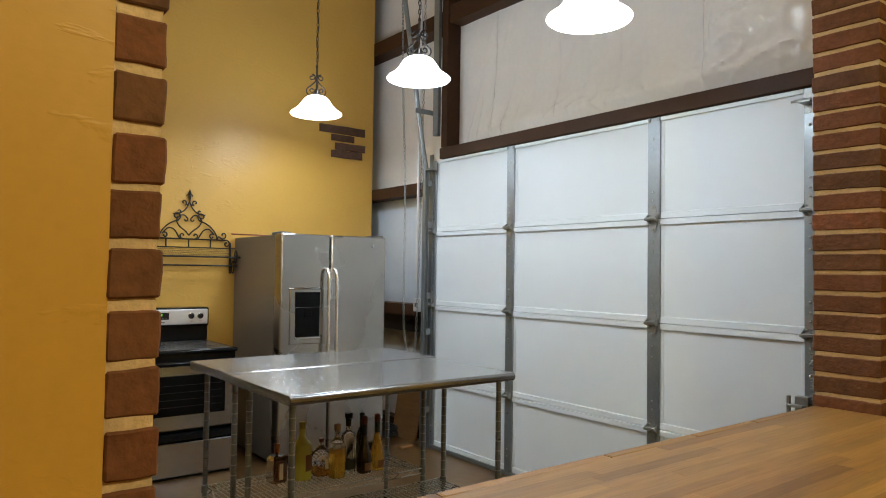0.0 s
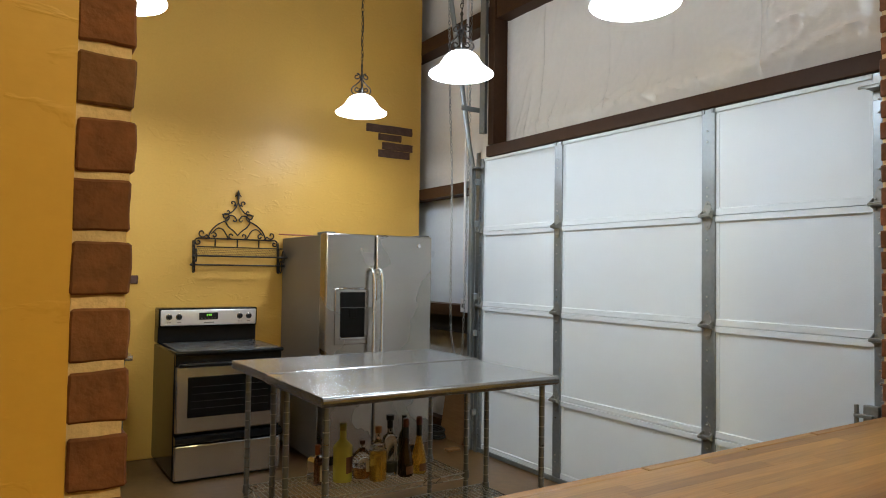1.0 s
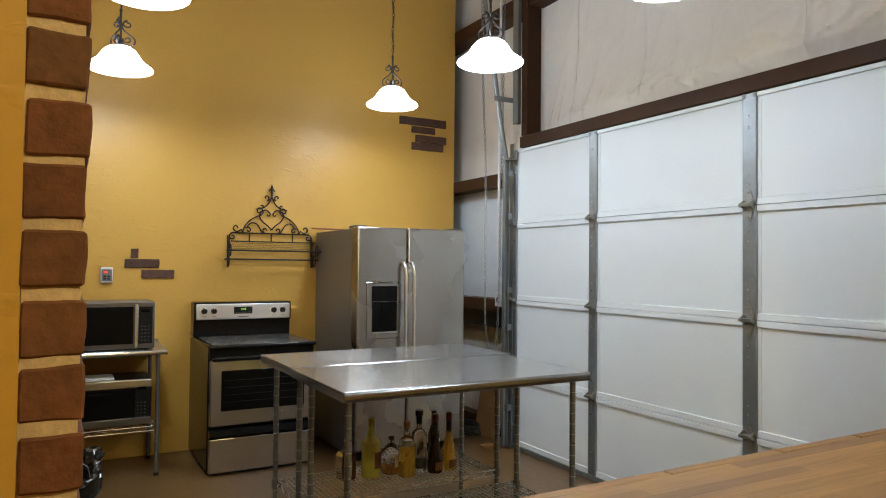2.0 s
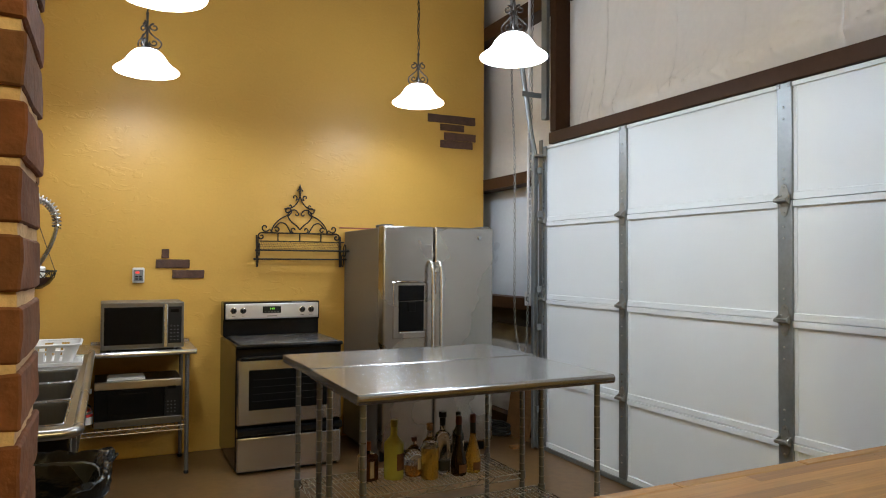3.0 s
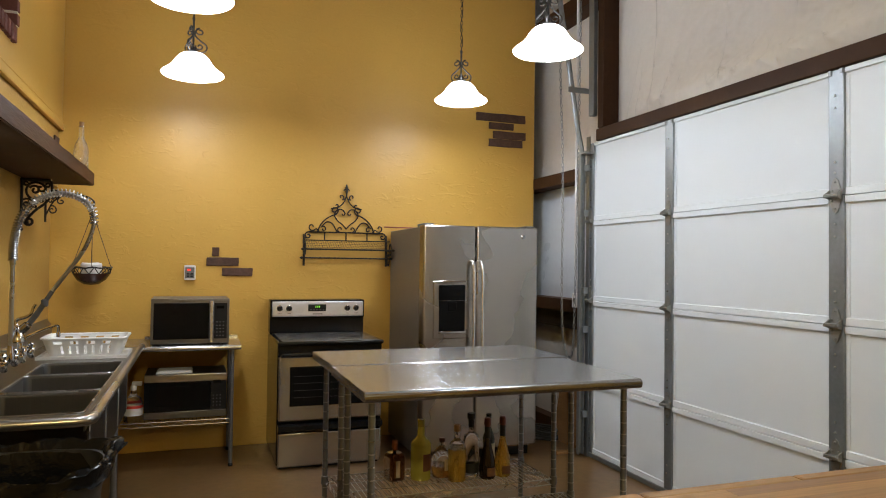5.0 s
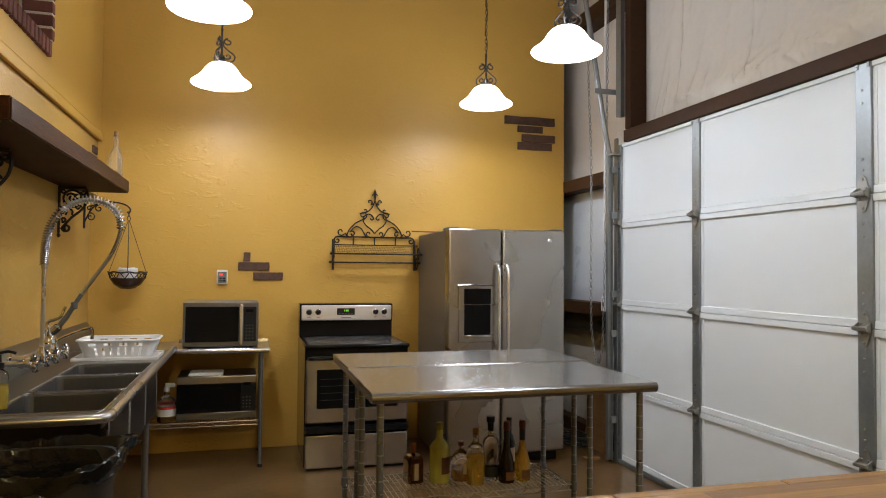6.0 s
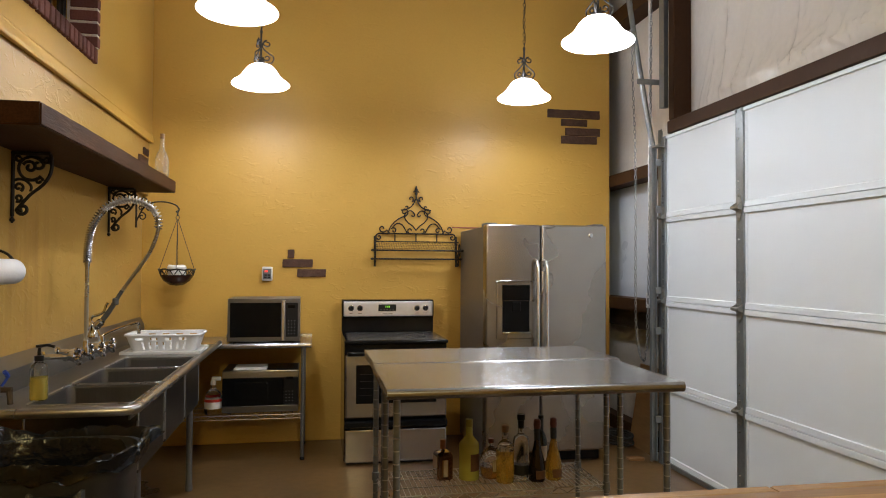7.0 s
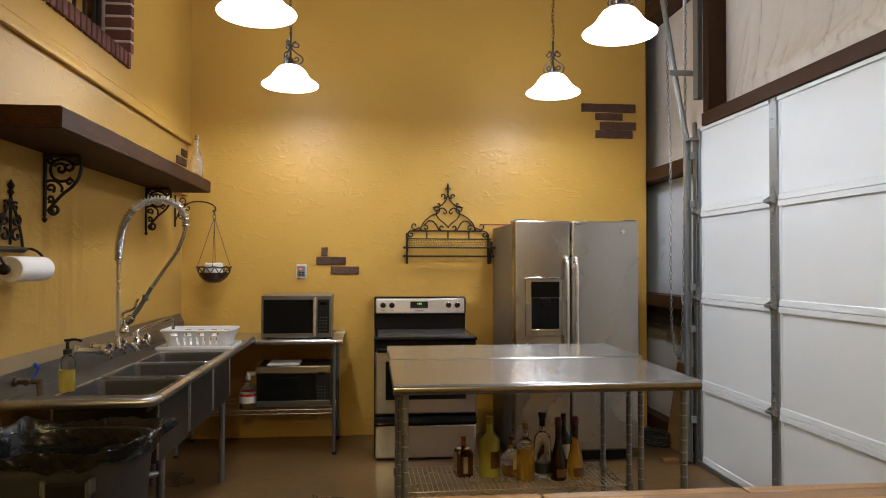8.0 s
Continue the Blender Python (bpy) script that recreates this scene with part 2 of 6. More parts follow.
RED = mat("red_plastic", (0.5, 0.03, 0.02), rough=0.4, spread=0.05, grain=40)
RED_LED = mat("red_display", (0.3, 0.02, 0.02), rough=0.3, emit=(1.0, 0.06, 0.04), emit_strength=1.2)
GREEN_LED = mat("green_display", (0.05, 0.2, 0.02), rough=0.3, emit=(0.35, 1.0, 0.08), emit_strength=0.7)
BLUE = mat("blue_handle", (0.02, 0.06, 0.4), rough=0.4, spread=0.05, grain=40)
BRASS = mat("aged_brass", (0.15, 0.11, 0.075), rough=0.4, metal=0.9, spread=0.2, grain=60)
GREY_PRINT = mat("grey_print", (0.16, 0.16, 0.155), rough=0.6, spread=0.05, grain=40)


# ---- mesh helpers ----
def box(bm, x0, x1, y0, y1, z0, z1, bevel=0.0, seg=2):
    b = bmesh.new()
    bmesh.ops.create_cube(b, size=1.0)
    for v in b.verts:
        v.co = Vector(((x0 + x1) / 2 + v.co.x * (x1 - x0), (y0 + y1) / 2 + v.co.y * (y1 - y0), (z0 + z1) / 2 + v.co.z * (z1 - z0)))
    if bevel:
        bmesh.ops.bevel(b, geom=b.edges[:], offset=bevel, segments=seg, profile=0.5, affect="EDGES")
    return join(bm, b)


def join(bm, other, m=None):
    """Adds the bmesh other to bm, moved by m, and frees it."""
    table = [bm.verts.new(m @ v.co if m else v.co) for v in other.verts]
    other.verts.index_update()
    for f in other.faces:
        bm.faces.new([table[v.index] for v in f.verts])
    other.free()
    return bm


def lathe(bm, profile, centre=(0, 0, 0), n=24, axis="z", cap=True):
    """Turns (radius, height) pairs round an axis through centre."""
    rings = []
    for r, h in profile:
        ring = []
        for i in range(n):
            a = 2 * math.pi * i / n
            u, v = r * math.cos(a), r * math.sin(a)
            p = {"z": (u, v, h), "x": (h, u, v), "y": (v, h, u)}[axis]
            ring.append(bm.verts.new((centre[0] + p[0], centre[1] + p[1], centre[2] + p[2])))
        rings.append(ring)
    for a, b in zip(rings, rings[1:]):
        for i in range(n):
            bm.faces.new((a[i], a[(i + 1) % n], b[(i + 1) % n], b[i]))
    if cap:
        bm.faces.new(rings[0][::-1])
        bm.faces.new(rings[-1])
    return bm


def tube(bm, points, r, n=6, closed=False):
    """A round rod along points; r is one radius or one for each point."""
    pts = [Vector(p) for p in points]
    count = len(pts)
    radii = r if isinstance(r, (list, tuple)) else [r] * count
    up = None
    rings = []
    for i, p in enumerate(pts):
        a = pts[i - 1] if i or closed else p
        b = pts[(i + 1) % count] if i < count - 1 or closed else p
        way = (b - a).normalized() if (b - a).length > 1e-9 else Vector((0, 0, 1))
        if up is None:
            up = way.orthogonal().normalized()
        up = up - way * up.dot(way)
        up = up.normalized() if up.length > 1e-6 else way.orthogonal().normalized()
        side = way.cross(up)
        rings.append([bm.verts.new(p + (up * math.cos(2 * math.pi * k / n) + side * math.sin(2 * math.pi * k / n)) * radii[i]) for k in range(n)])
    pairs = list(zip(rings, rings[1:])) + ([(rings[-1], rings[0])] if closed else [])
    for a, b in pairs:
        for k in range(n):
            bm.faces.new((a[k], a[(k + 1) % n], b[(k + 1) % n], b[k]))
    if not closed:
        bm.faces.new(rings[0][::-1])
        bm.faces.new(rings[-1])
    return bm


def prism(bm, outline, x0, x1, axis="x"):
    """A closed outline of (u, v) pushed along an axis: x uses (y, z), y uses (x, z), z uses (x, y)."""
    def at(d, u, v):
        return {"x": (d, u, v), "y": (u, d, v), "z": (u, v, d)}[axis]
    a = [bm.verts.new(at(x0, u, v)) for u, v in outline]
    b = [bm.verts.new(at(x1, u, v)) for u, v in outline]
    k = len(outline)
    bm.faces.new(a[::-1])
    bm.faces.new(b)
    for i in range(k):
        bm.faces.new((a[i], a[(i + 1) % k], b[(i + 1) % k], b[i]))
    return bm


def spiral(cu, cv, r0, r1, a0, a1, n=16):
    """Flat spiral points round (cu, cv), degrees."""
    return [(cu + (r0 + (r1 - r0) * i / n) * math.cos(radians(a0 + (a1 - a0) * i / n)), cv + (r0 + (r1 - r0) * i / n) * math.sin(radians(a0 + (a1 - a0) * i / n))) for i in range(n + 1)]


def bend(points, n=6):
    """A smooth line through a few points (Catmull-Rom), of any dimension."""
    p = [Vector(points[0])] + [Vector(q) for q in points] + [Vector(points[-1])]
    out = []
    for i in range(1, len(p) - 2):
        for k in range(n):
            t = k / n
            out.append(0.5 * ((2 * p[i]) + (p[i + 1] - p[i - 1]) * t + (2 * p[i - 1] - 5 * p[i] + 4 * p[i + 1] - p[i + 2]) * t * t + (3 * p[i] - p[i - 1] - 3 * p[i + 1] + p[i + 2]) * t ** 3))
    out.append(p[-2])
    return [tuple(q) for q in out]


def broad_faces(bm):
    """Faces that meet only much smaller ones round a soft edge: the flats of bevelled boxes and sheets, which shade flat."""
    area = [f.calc_area() for f in bm.faces]
    bm.faces.index_update()
    soft, barred = set(), set()
    for e in bm.edges:
        if len(e.link_faces) != 2:
            continue
        f, g = e.link_faces
        if 0.02 < f.normal.angle(g.normal, 0.0) < 0.67:
            for p, q in ((f.index, g.index), (g.index, f.index)):
                (soft if area[q] < 0.35 * area[p] else barred).add(p)
    return soft - barred


def finish(name, bm, material, smooth=True):
    bmesh.ops.recalc_face_normals(bm, faces=bm.faces[:])
    bm.normal_update()
    flats = broad_faces(bm) if smooth else ()
    me = bpy.data.meshes.new(name)
    bm.to_mesh(me)
    bm.free()
    me.materials.append(material)
    if smooth:
        me.shade_smooth()
        me.set_sharp_from_angle(angle=radians(38))
        for i in flats:
            me.polygons[i].use_smooth = False
    return me


def part(name, bm, material, parent, label="", place=None):
    """Links a bmesh as one mesh under a thing or a part. Coordinates are the thing's own."""
    ob = new(name, finish(name, bm, material))
    ob.parent = parent
    if place:
        ob.location = place
    return tagged(ob, label)


def piece(name, me, parent, m):
    """One more object on a shared mesh, under its thing."""
    ob = new(name, me)
    ob.parent = parent
    ob.matrix_basis = m
    return ob


def thing(name, place, label, category, group="", turn=0.0):
    ob = new(name)
    ob.empty_display_size = 0.1
    ob.matrix_basis = pose(*place, 0, 0, turn)
    return tagged(ob, label, category, group)


def built(name, bm, material, label, category="", kind="structure"):
    return tagged(new(name, finish(name, bm, material)), label, category, "", kind)


def bx(*args, **kw):
    return box(bmesh.new(), *args, **kw)


def solid(name, bm, material, label, category, place=(0, 0, 0)):
    """A thing that is one mesh."""
    ob = new(name, finish(name, bm, material))
    ob.location = place
    return tagged(ob, label, category)


# ---- the shell ----
BACK, LEFT, LEFT_UP, RIGHT, TOP = 5.82, -0.41, -0.345, 3.74, 4.7
SILL, SOUTH0, SOUTH1 = 1.005, 1.025, 1.255          # counter height, faces of the wall with the serving opening
OPEN_L, OPEN_R, OPEN_TOP = 0.272, 2.69, 2.86
CORNER = 0.067                                     # width of the brick edging on the wall's face

built("floor", bx(-2.7, 4.2, -3.2, 6.2, -0.12, 0.0), FLOOR, "brown stained concrete floor with mottled sheen", "floor")
built("wall_north", bx(-0.62, 3.55, BACK, 5.98, 0.0, TOP, bevel=0.006), YELLOW, "ochre yellow hand-trowelled stucco wall behind the range", "wall")

# west wall: a lower face, a thicker band above the shelf and a smooth upper part with a window through it
WIN_Y0, WIN_Y1, WIN_Z0, WIN_Z1 = 2.55, 4.325, 2.722, 3.75
LEFT_MID = -0.366
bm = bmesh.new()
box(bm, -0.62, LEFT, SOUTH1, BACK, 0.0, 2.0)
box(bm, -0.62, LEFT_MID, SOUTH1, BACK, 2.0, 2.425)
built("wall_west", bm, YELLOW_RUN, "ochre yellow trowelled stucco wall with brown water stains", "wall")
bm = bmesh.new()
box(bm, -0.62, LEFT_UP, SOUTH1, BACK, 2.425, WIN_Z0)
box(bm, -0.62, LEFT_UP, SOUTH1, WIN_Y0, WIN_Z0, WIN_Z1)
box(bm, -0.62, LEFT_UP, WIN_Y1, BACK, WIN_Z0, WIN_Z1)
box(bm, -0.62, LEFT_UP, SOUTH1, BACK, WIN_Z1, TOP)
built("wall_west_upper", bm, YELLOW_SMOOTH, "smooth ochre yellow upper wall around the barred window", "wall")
bm = bmesh.new()
U = LEFT_UP
prism(bm, [(U - 0.01, 2.418), (U + 0.010, 2.418), (U + 0.0125, 2.424), (U + 0.0125, 2.440), (U + 0.009, 2.462), (U + 0.0075, 2.474), (U + 0.003, 2.477), (U + 0.003, 2.482), (U + 0.0055, 2.486), (U + 0.004, 2.493), (U - 0.01, 2.496)], SOUTH1, BACK - 0.002, "y")
built("trim", bm, YELLOW_SMOOTH, "yellow painted moulding along the ledge of the wall", "moulding")
built("wall_west_backing", bx(-0.60, -0.565, WIN_Y0 + 0.003, WIN_Y1 - 0.003, WIN_Z0 + 0.003, WIN_Z1 - 0.003), YELLOW, "yellow wall behind the barred window", "wall")

# wall between the rooms, with the serving opening
bm = bmesh.new()
box(bm, -2.7, OPEN_L - CORNER, SOUTH0, SOUTH1, 0.0, TOP)
box(bm, OPEN_R + CORNER, 4.2, SOUTH0, SOUTH1, 0.0, TOP)
box(bm, OPEN_L - CORNER, OPEN_R + CORNER, SOUTH0, SOUTH1, 0.0, SILL - 0.045)
box(bm, OPEN_L - CORNER, OPEN_R + CORNER, SOUTH0, SOUTH1, OPEN_TOP, TOP)
wall_south = built("wall_south", bm, YELLOW_NEAR, "ochre yellow stucco wall with a brick-edged serving opening", "wall")

# metal building wall behind the roller door side
built("wall_east", bx(RIGHT, RIGHT + 0.12, SOUTH1, 6.2, 0.0, TOP), GALV, "steel wall sheet behind the insulation", "wall")
built("wall_end", bx(3.55, RIGHT + 0.12, 6.2, 6.3, 0.0, TOP), BROWN, "dark end wall behind the stucco wall", "wall")
built("ceiling", bx(-0.62, 4.2, SOUTH0, 6.3, TOP, TOP + 0.1), CEIL, "pale insulated ceiling high above the lamps", "ceiling")
# the room the camera is in
built("wall_hall_back", bx(-2.7, 4.2, -3.3, -3.2, 0.0, TOP), YELLOW, "ochre yellow stucco wall", "wall")
built("wall_hall_west", bx(-2.8, -2.7, -3.3, SOUTH1, 0.0, TOP), YELLOW, "ochre yellow stucco wall", "wall")
built("wall_hall_east", bx(4.2, 4.3, -3.3, SOUTH1, 0.0, TOP), YELLOW, "ochre yellow stucco wall", "wall")
built("ceiling_hall", bx(-2.7, 4.2, -3.3, SOUTH0, 3.2, 3.3), CEIL, "pale plain ceiling", "ceiling")


SEAM_Y = 2.25


def crease(y, z, seed, sharp):
    """A narrow ridge wherever a smooth field crosses zero."""
    return (1 - min(1.0, abs(noise.noise(Vector((y, z, seed)))) * 1.6)) ** sharp


def wrinkled(name, x, y0, y1, z0, z1, amount, seed, label, pull, seam=0.0, skin=None):
    """A sheet of vinyl-faced insulation, pinned at its edges, with creases and sags."""
    bm = bmesh.new()
    cell = 0.014 if seam else 0.022
    ny, nz = max(8, int((y1 - y0) / cell)), max(8, int((z1 - z0) / cell))
    grid = []
    for i in range(ny + 1):
        row = []
        for k in range(nz + 1):
            u, v = i / ny, k / nz
            y, z = y0 + (y1 - y0) * u, z0 + (z1 - z0) * v
            hold = min(1.0, 7 * min(u, 1 - u), 7 * min(v, 1 - v))
            d = 0.4 * noise.noise(Vector((y * 1.0 + seed, z * 1.0, seed))) + 0.06 * crease(y * 3.7 + z * pull, z * 1.1, seed, 4)
            # long sharp creases
            d += 0.025 * crease(y * 1.4 - z * 0.5, z * 1.2, seed + 4, 9) + 0.02 * crease(y * 2.0 + z * 2.5, z * 1.0, seed + 6, 9)
            if seam:
                low = math.exp(-(v / 0.26) ** 2)
                mid = max(0.0, min(1.0, (y - 2.2) / 0.3)) * max(0.0, min(1.0, (3.9 - y) / 0.5))
                # crumpled hem, and upright pleats towards the column
                d += low * (0.05 + 0.11 * mid) * crease(y * 4.0 + z * 2.0, z * 6.0, seed + 8, 8)
                d += low * (0.03 + 0.07 * mid) * crease(y * 9.0 - z * 6.0, z * 8.0, seed + 12, 8)
                d += low * (0.01 + 0.035 * mid) * crease(y * 17.0 + z * 9.0, z * 15.0, seed + 14, 6)
                # pressed folds that run the height of the roll
                for at, high in ((4.07, 0.12), (3.42, 0.07), (2.86, 0.06)):
                    d += high * math.exp(-abs(y - at - 0.03 * noise.noise(Vector((z * 2, at, 0)))) / 0.012)
                pleat = max(0.0, min(1.0, (y - 3.7) / 0.3)) * math.exp(-v / 0.5)
                d += 0.22 * pleat * crease(y * 7.0 + z * 1.2, z * 0.8, seed + 17, 7)
                # a stiff upright seam; on its far side from the column the blanket bellies out over the hem
                d += seam * 0.30 * math.exp(-abs(y - SEAM_Y) / 0.012) * (0.4 + 0.6 * v)
                side = 1 / (1 + math.exp((y - SEAM_Y + 0.03) / 0.025))
                d += seam * side * (0.95 * math.exp(-((v - 0.36) / 0.17) ** 2) - 0.1 + 0.10 * crease(y * 3.0 + z * 5.0, z * 2.5 - y * 2, seed + 21, 8))
                d += 0.03 * side * crease(y * 9.0 - z * 8.0, z * 8.0, seed + 25, 6)
            sag = 0.4 * math.exp(-((v - 0.10) / 0.13) ** 2)
            row.append(bm.verts.new((x - amount * hold * (d + sag), y, z)))
        grid.append(row)
    for i in range(ny):
        for k in range(nz):
            bm.faces.new((grid[i][k], grid[i + 1][k], grid[i + 1][k + 1], grid[i][k + 1]))
    return built(name, bm, skin or VINYL, label, "insulation")


wrinkled("insulation_above_door", 3.62, 1.2, 4.555, 2.46, 3.62, 0.13, 3.0, "white vinyl insulation blanket, creased and sagging over the door", 0.5, 1.0)
wrinkled("insulation_top", 3.64, 1.2, 4.555, 3.62, 4.7, 0.08, 9.0, "white vinyl insulation blanket high on the wall", 0.5)
for k, (z0, z1) in enumerate(((0.05, 1.12), (1.14, 2.2), (2.2, 3.64), (3.64, 4.7))):
    wrinkled("insulation_bay_%d" % (k + 1), 3.71, 4.62, 6.2, z0, z1, 0.03, 20.0 + 3 * k, "bluish white plastic sheet between brown steel girts" if k == 1 else "white vinyl insulation blanket between brown steel girts", 0.1, 0.0, BLUISH if k == 1 else None)

# brown steel frame
bm = bmesh.new()
box(bm, 3.485, 3.72, 4.555, 4.635, 2.52, TOP, bevel=0.006)
box(bm, 3.51, 3.72, 4.46, 4.635, 0.0, 2.44, bevel=0.006)
built("steel_column", bm, BROWN, "dark brown painted steel column beside the roller door", "column")
built("door_header", bx(3.478, 3.72, 1.2, 4.645, 2.424, 2.515, bevel=0.006), BROWN, "dark brown painted steel header over the door", "beam")
built("upper_girt", bx(3.49, 3.72, 1.2, 4.538, 3.55, 3.70, bevel=0.006), BROWN, "dark brown painted steel girt above the insulation", "beam")
built("east_jamb", bx(3.51, 3.72, 1.2, 1.56, 0.0, 2.436, bevel=0.005), BROWN, "dark brown painted steel jamb", "column")
for k, (z0, z1) in enumerate(((1.085, 1.185), (2.165, 2.265), (3.58, 3.71))):
    b = bmesh.new()
    prism(b, [(3.545, z0), (3.74, z0), (3.74, z0 + 0.008), (3.553, z0 + 0.008), (3.553, z1 - 0.008), (3.74, z1 - 0.008), (3.74, z1), (3.545, z1)], 4.62, 6.2, "y")
    built("wall_girt_%d" % (k + 1), b, BROWN, "dark brown C-section steel girt along the wall", "beam")
b = bmesh.new()
box(b, 3.60, 3.73, 4.62, 6.2, 0.0, 0.12, bevel=0.004)
built("baseboard", b, BROWN, "dark steel base angle at the floor", "base angle")


# ---- roller door ----
DOOR_Y0, DOOR_Y1 = 1.59, 4.735
JOINTS = (0.035, 0.579, 1.198, 1.813, 2.42)
STILES = ((1.59, 1.658), (2.488, 2.574), (3.737, 3.815), (4.686, 4.735))
garage_door = thing("garage_door", (3.50, DOOR_Y0, 0.0), "closed white sectional garage door with galvanised stiles and hinges", "garage door")
for n, (z0, z1) in enumerate(zip(JOINTS, JOINTS[1:])):
    for col, ((a0, a1), (b0, b1)) in enumerate(zip(STILES, STILES[1:])):
        low, top = z0, z1
        y0, y1 = a1 + 0.002 - DOOR_Y0, b0 - 0.002 - DOOR_Y0
        part("panel", bx(0.0, 0.04, a1 - 0.012 - DOOR_Y0, b0 + 0.012 - DOOR_Y0, low + 0.03, top - 0.022, bevel=0.003), WHITE, garage_door)
        # each section: a sloped sill along its foot and a square lip along its head
        part("rail", prism(bmesh.new(), [(0.03, low + 0.0015), (-0.009, low + 0.0015), (-0.0095, low + 0.003), (-0.0078, low + 0.036), (-0.001, low + 0.040), (0.03, low + 0.040)], y0, y1, "y"), WHITE, garage_door)
        head = 0.036 if n < 3 else 0.026
        part("rail", prism(bmesh.new(), [(0.03, top - 0.0025), (-0.010, top - 0.0025), (-0.0125, top - 0.005), (-0.0125, top - head + 0.001), (-0.011, top - head), (0.03, top - head)], y0, y1, "y"), WHITE, garage_door)
        for yy in (a1, b0 - 0.02):
            part("panel_edge", bx(-0.004, 0.02, yy - DOOR_Y0, yy + 0.02 - DOOR_Y0, low + 0.041, top - 0.037, bevel=0.002), WHITE, garage_door)
    for s0, s1 in STILES:
        st = part("stile", bx(-0.016, 0.03, s0 - DOOR_Y0, s1 - DOOR_Y0, z0 + 0.003, z1 - 0.003, bevel=0.004), GALV, garage_door, "galvanised steel stile")
bolt = bmesh.new()
lathe(bolt, [(0.006, 0.0), (0.006, -0.004), (0.003, -0.006)], axis="x", n=6)
bolt = finish("bolt", bolt, COIL)
for s0, s1 in STILES:
    for z0, z1 in zip(JOINTS, JOINTS[1:]):
        for dz in (0.11, 0.16, 0.42, 0.48):
            piece("bolt", bolt, garage_door, Matrix.Translation((-0.017, (s0 + s1) / 2 - DOOR_Y0 + 0.004, z0 + dz)))


def hinge_mesh():
    bm = bmesh.new()
    prism(bm, [(-0.014, -0.075), (0.0, -0.085), (0.014, -0.075), (0.034, -0.012), (0.034, -0.004), (-0.034, -0.004), (-0.034, -0.012)], -0.022, -0.018, "x")
    prism(bm, [(-0.014, 0.075), (0.0, 0.085), (0.014, 0.075), (0.034, 0.012), (0.034, 0.004), (-0.034, 0.004), (-0.034, 0.012)], -0.022, -0.018, "x")
    prism(bm, [(-0.018, 0.03), (-0.056, 0.006), (-0.056, -0.008), (-0.018, -0.02)], -0.034, -0.029, "y")
    prism(bm, [(-0.018, 0.03), (-0.056, 0.006), (-0.056, -0.008), (-0.018, -0.02)], 0.029, 0.034, "y")
    box(bm, -0.058, -0.018, -0.034, 0.034, 0.002, 0.008, bevel=0.002)
    lathe(bm, [(0.009, -0.04), (0.009, 0.04)], (-0.046, 0, -0.002), n=10, axis="y")
    for y, z in ((0, 0.066), (0, -0.066), (0.018, 0.024), (-0.018, 0.024), (0.018, -0.024)):
        lathe(bm, [(0.006, 0.0), (0.006, -0.005), (0.003, -0.007)], (-0.022, y, z), n=6, axis="x")
    return finish("hinge", bm, DULL)


hinge = hinge_mesh()
for s0, s1 in STILES:
    for z in JOINTS[1:4]:
        piece("hinge", hinge, garage_door, Matrix.Translation((0.0, (s0 + s1) / 2 - DOOR_Y0, z)))
for s0, s1 in STILES[1:3]:
    for dy in (0.012, s1 - s0 - 0.012):
        b = bmesh.new()
        box(b, -0.022, -0.016, s0 + dy - 0.009 - DOOR_Y0, s0 + dy + 0.009 - DOOR_Y0, 2.392, 2.418, bevel=0.002)
        lathe(b, [(0.004, 0.0), (0.004, -0.003)], (-0.022, s0 + dy - DOOR_Y0, 2.405), n=6, axis="x")
        part("top_clip", b, POST, garage_door)
part("bottom_seal", bx(-0.018, 0.04, 0.0, DOOR_Y1 - DOOR_Y0, 0.0, 0.036, bevel=0.006), GALV, garage_door, "dull steel bottom channel")
for y in (0.03, DOOR_Y1 - DOOR_Y0 - 0.03):
    b = bmesh.new()
    box(b, -0.10, -0.016, y - 0.03, y + 0.03, 2.33, 2.338)
    box(b, -0.022, -0.016, y - 0.03, y + 0.03, 2.29, 2.40)
    lathe(b, [(0.007, -0.06), (0.007, 0.07)], (-0.075, y, 2.345), n=8, axis="y")
    part("top_roller_bracket", b, DULL, garage_door)
b = bmesh.new()
box(b, -0.05, -0.016, 0.035, 0.10, 0.78, 0.90, bevel=0.004)
box(b, -0.075, -0.05, 0.05, 0.13, 0.845, 0.86, bevel=0.003)
box(b, -0.07, -0.05, 0.115, 0.13, 0.80, 0.90, bevel=0.003)
part("slide_lock", b, DULL, garage_door, "steel slide lock")
b = bmesh.new()
tube(b, [(-0.04 + 0.02 * math.cos(i * 0.9), 0.005 + 0.02 * math.sin(i * 0.9), 0.62 + i * 0.0024) for i in range(260)], 0.0028, n=4)
part("spring", b, DULL, garage_door, "coiled steel spring")

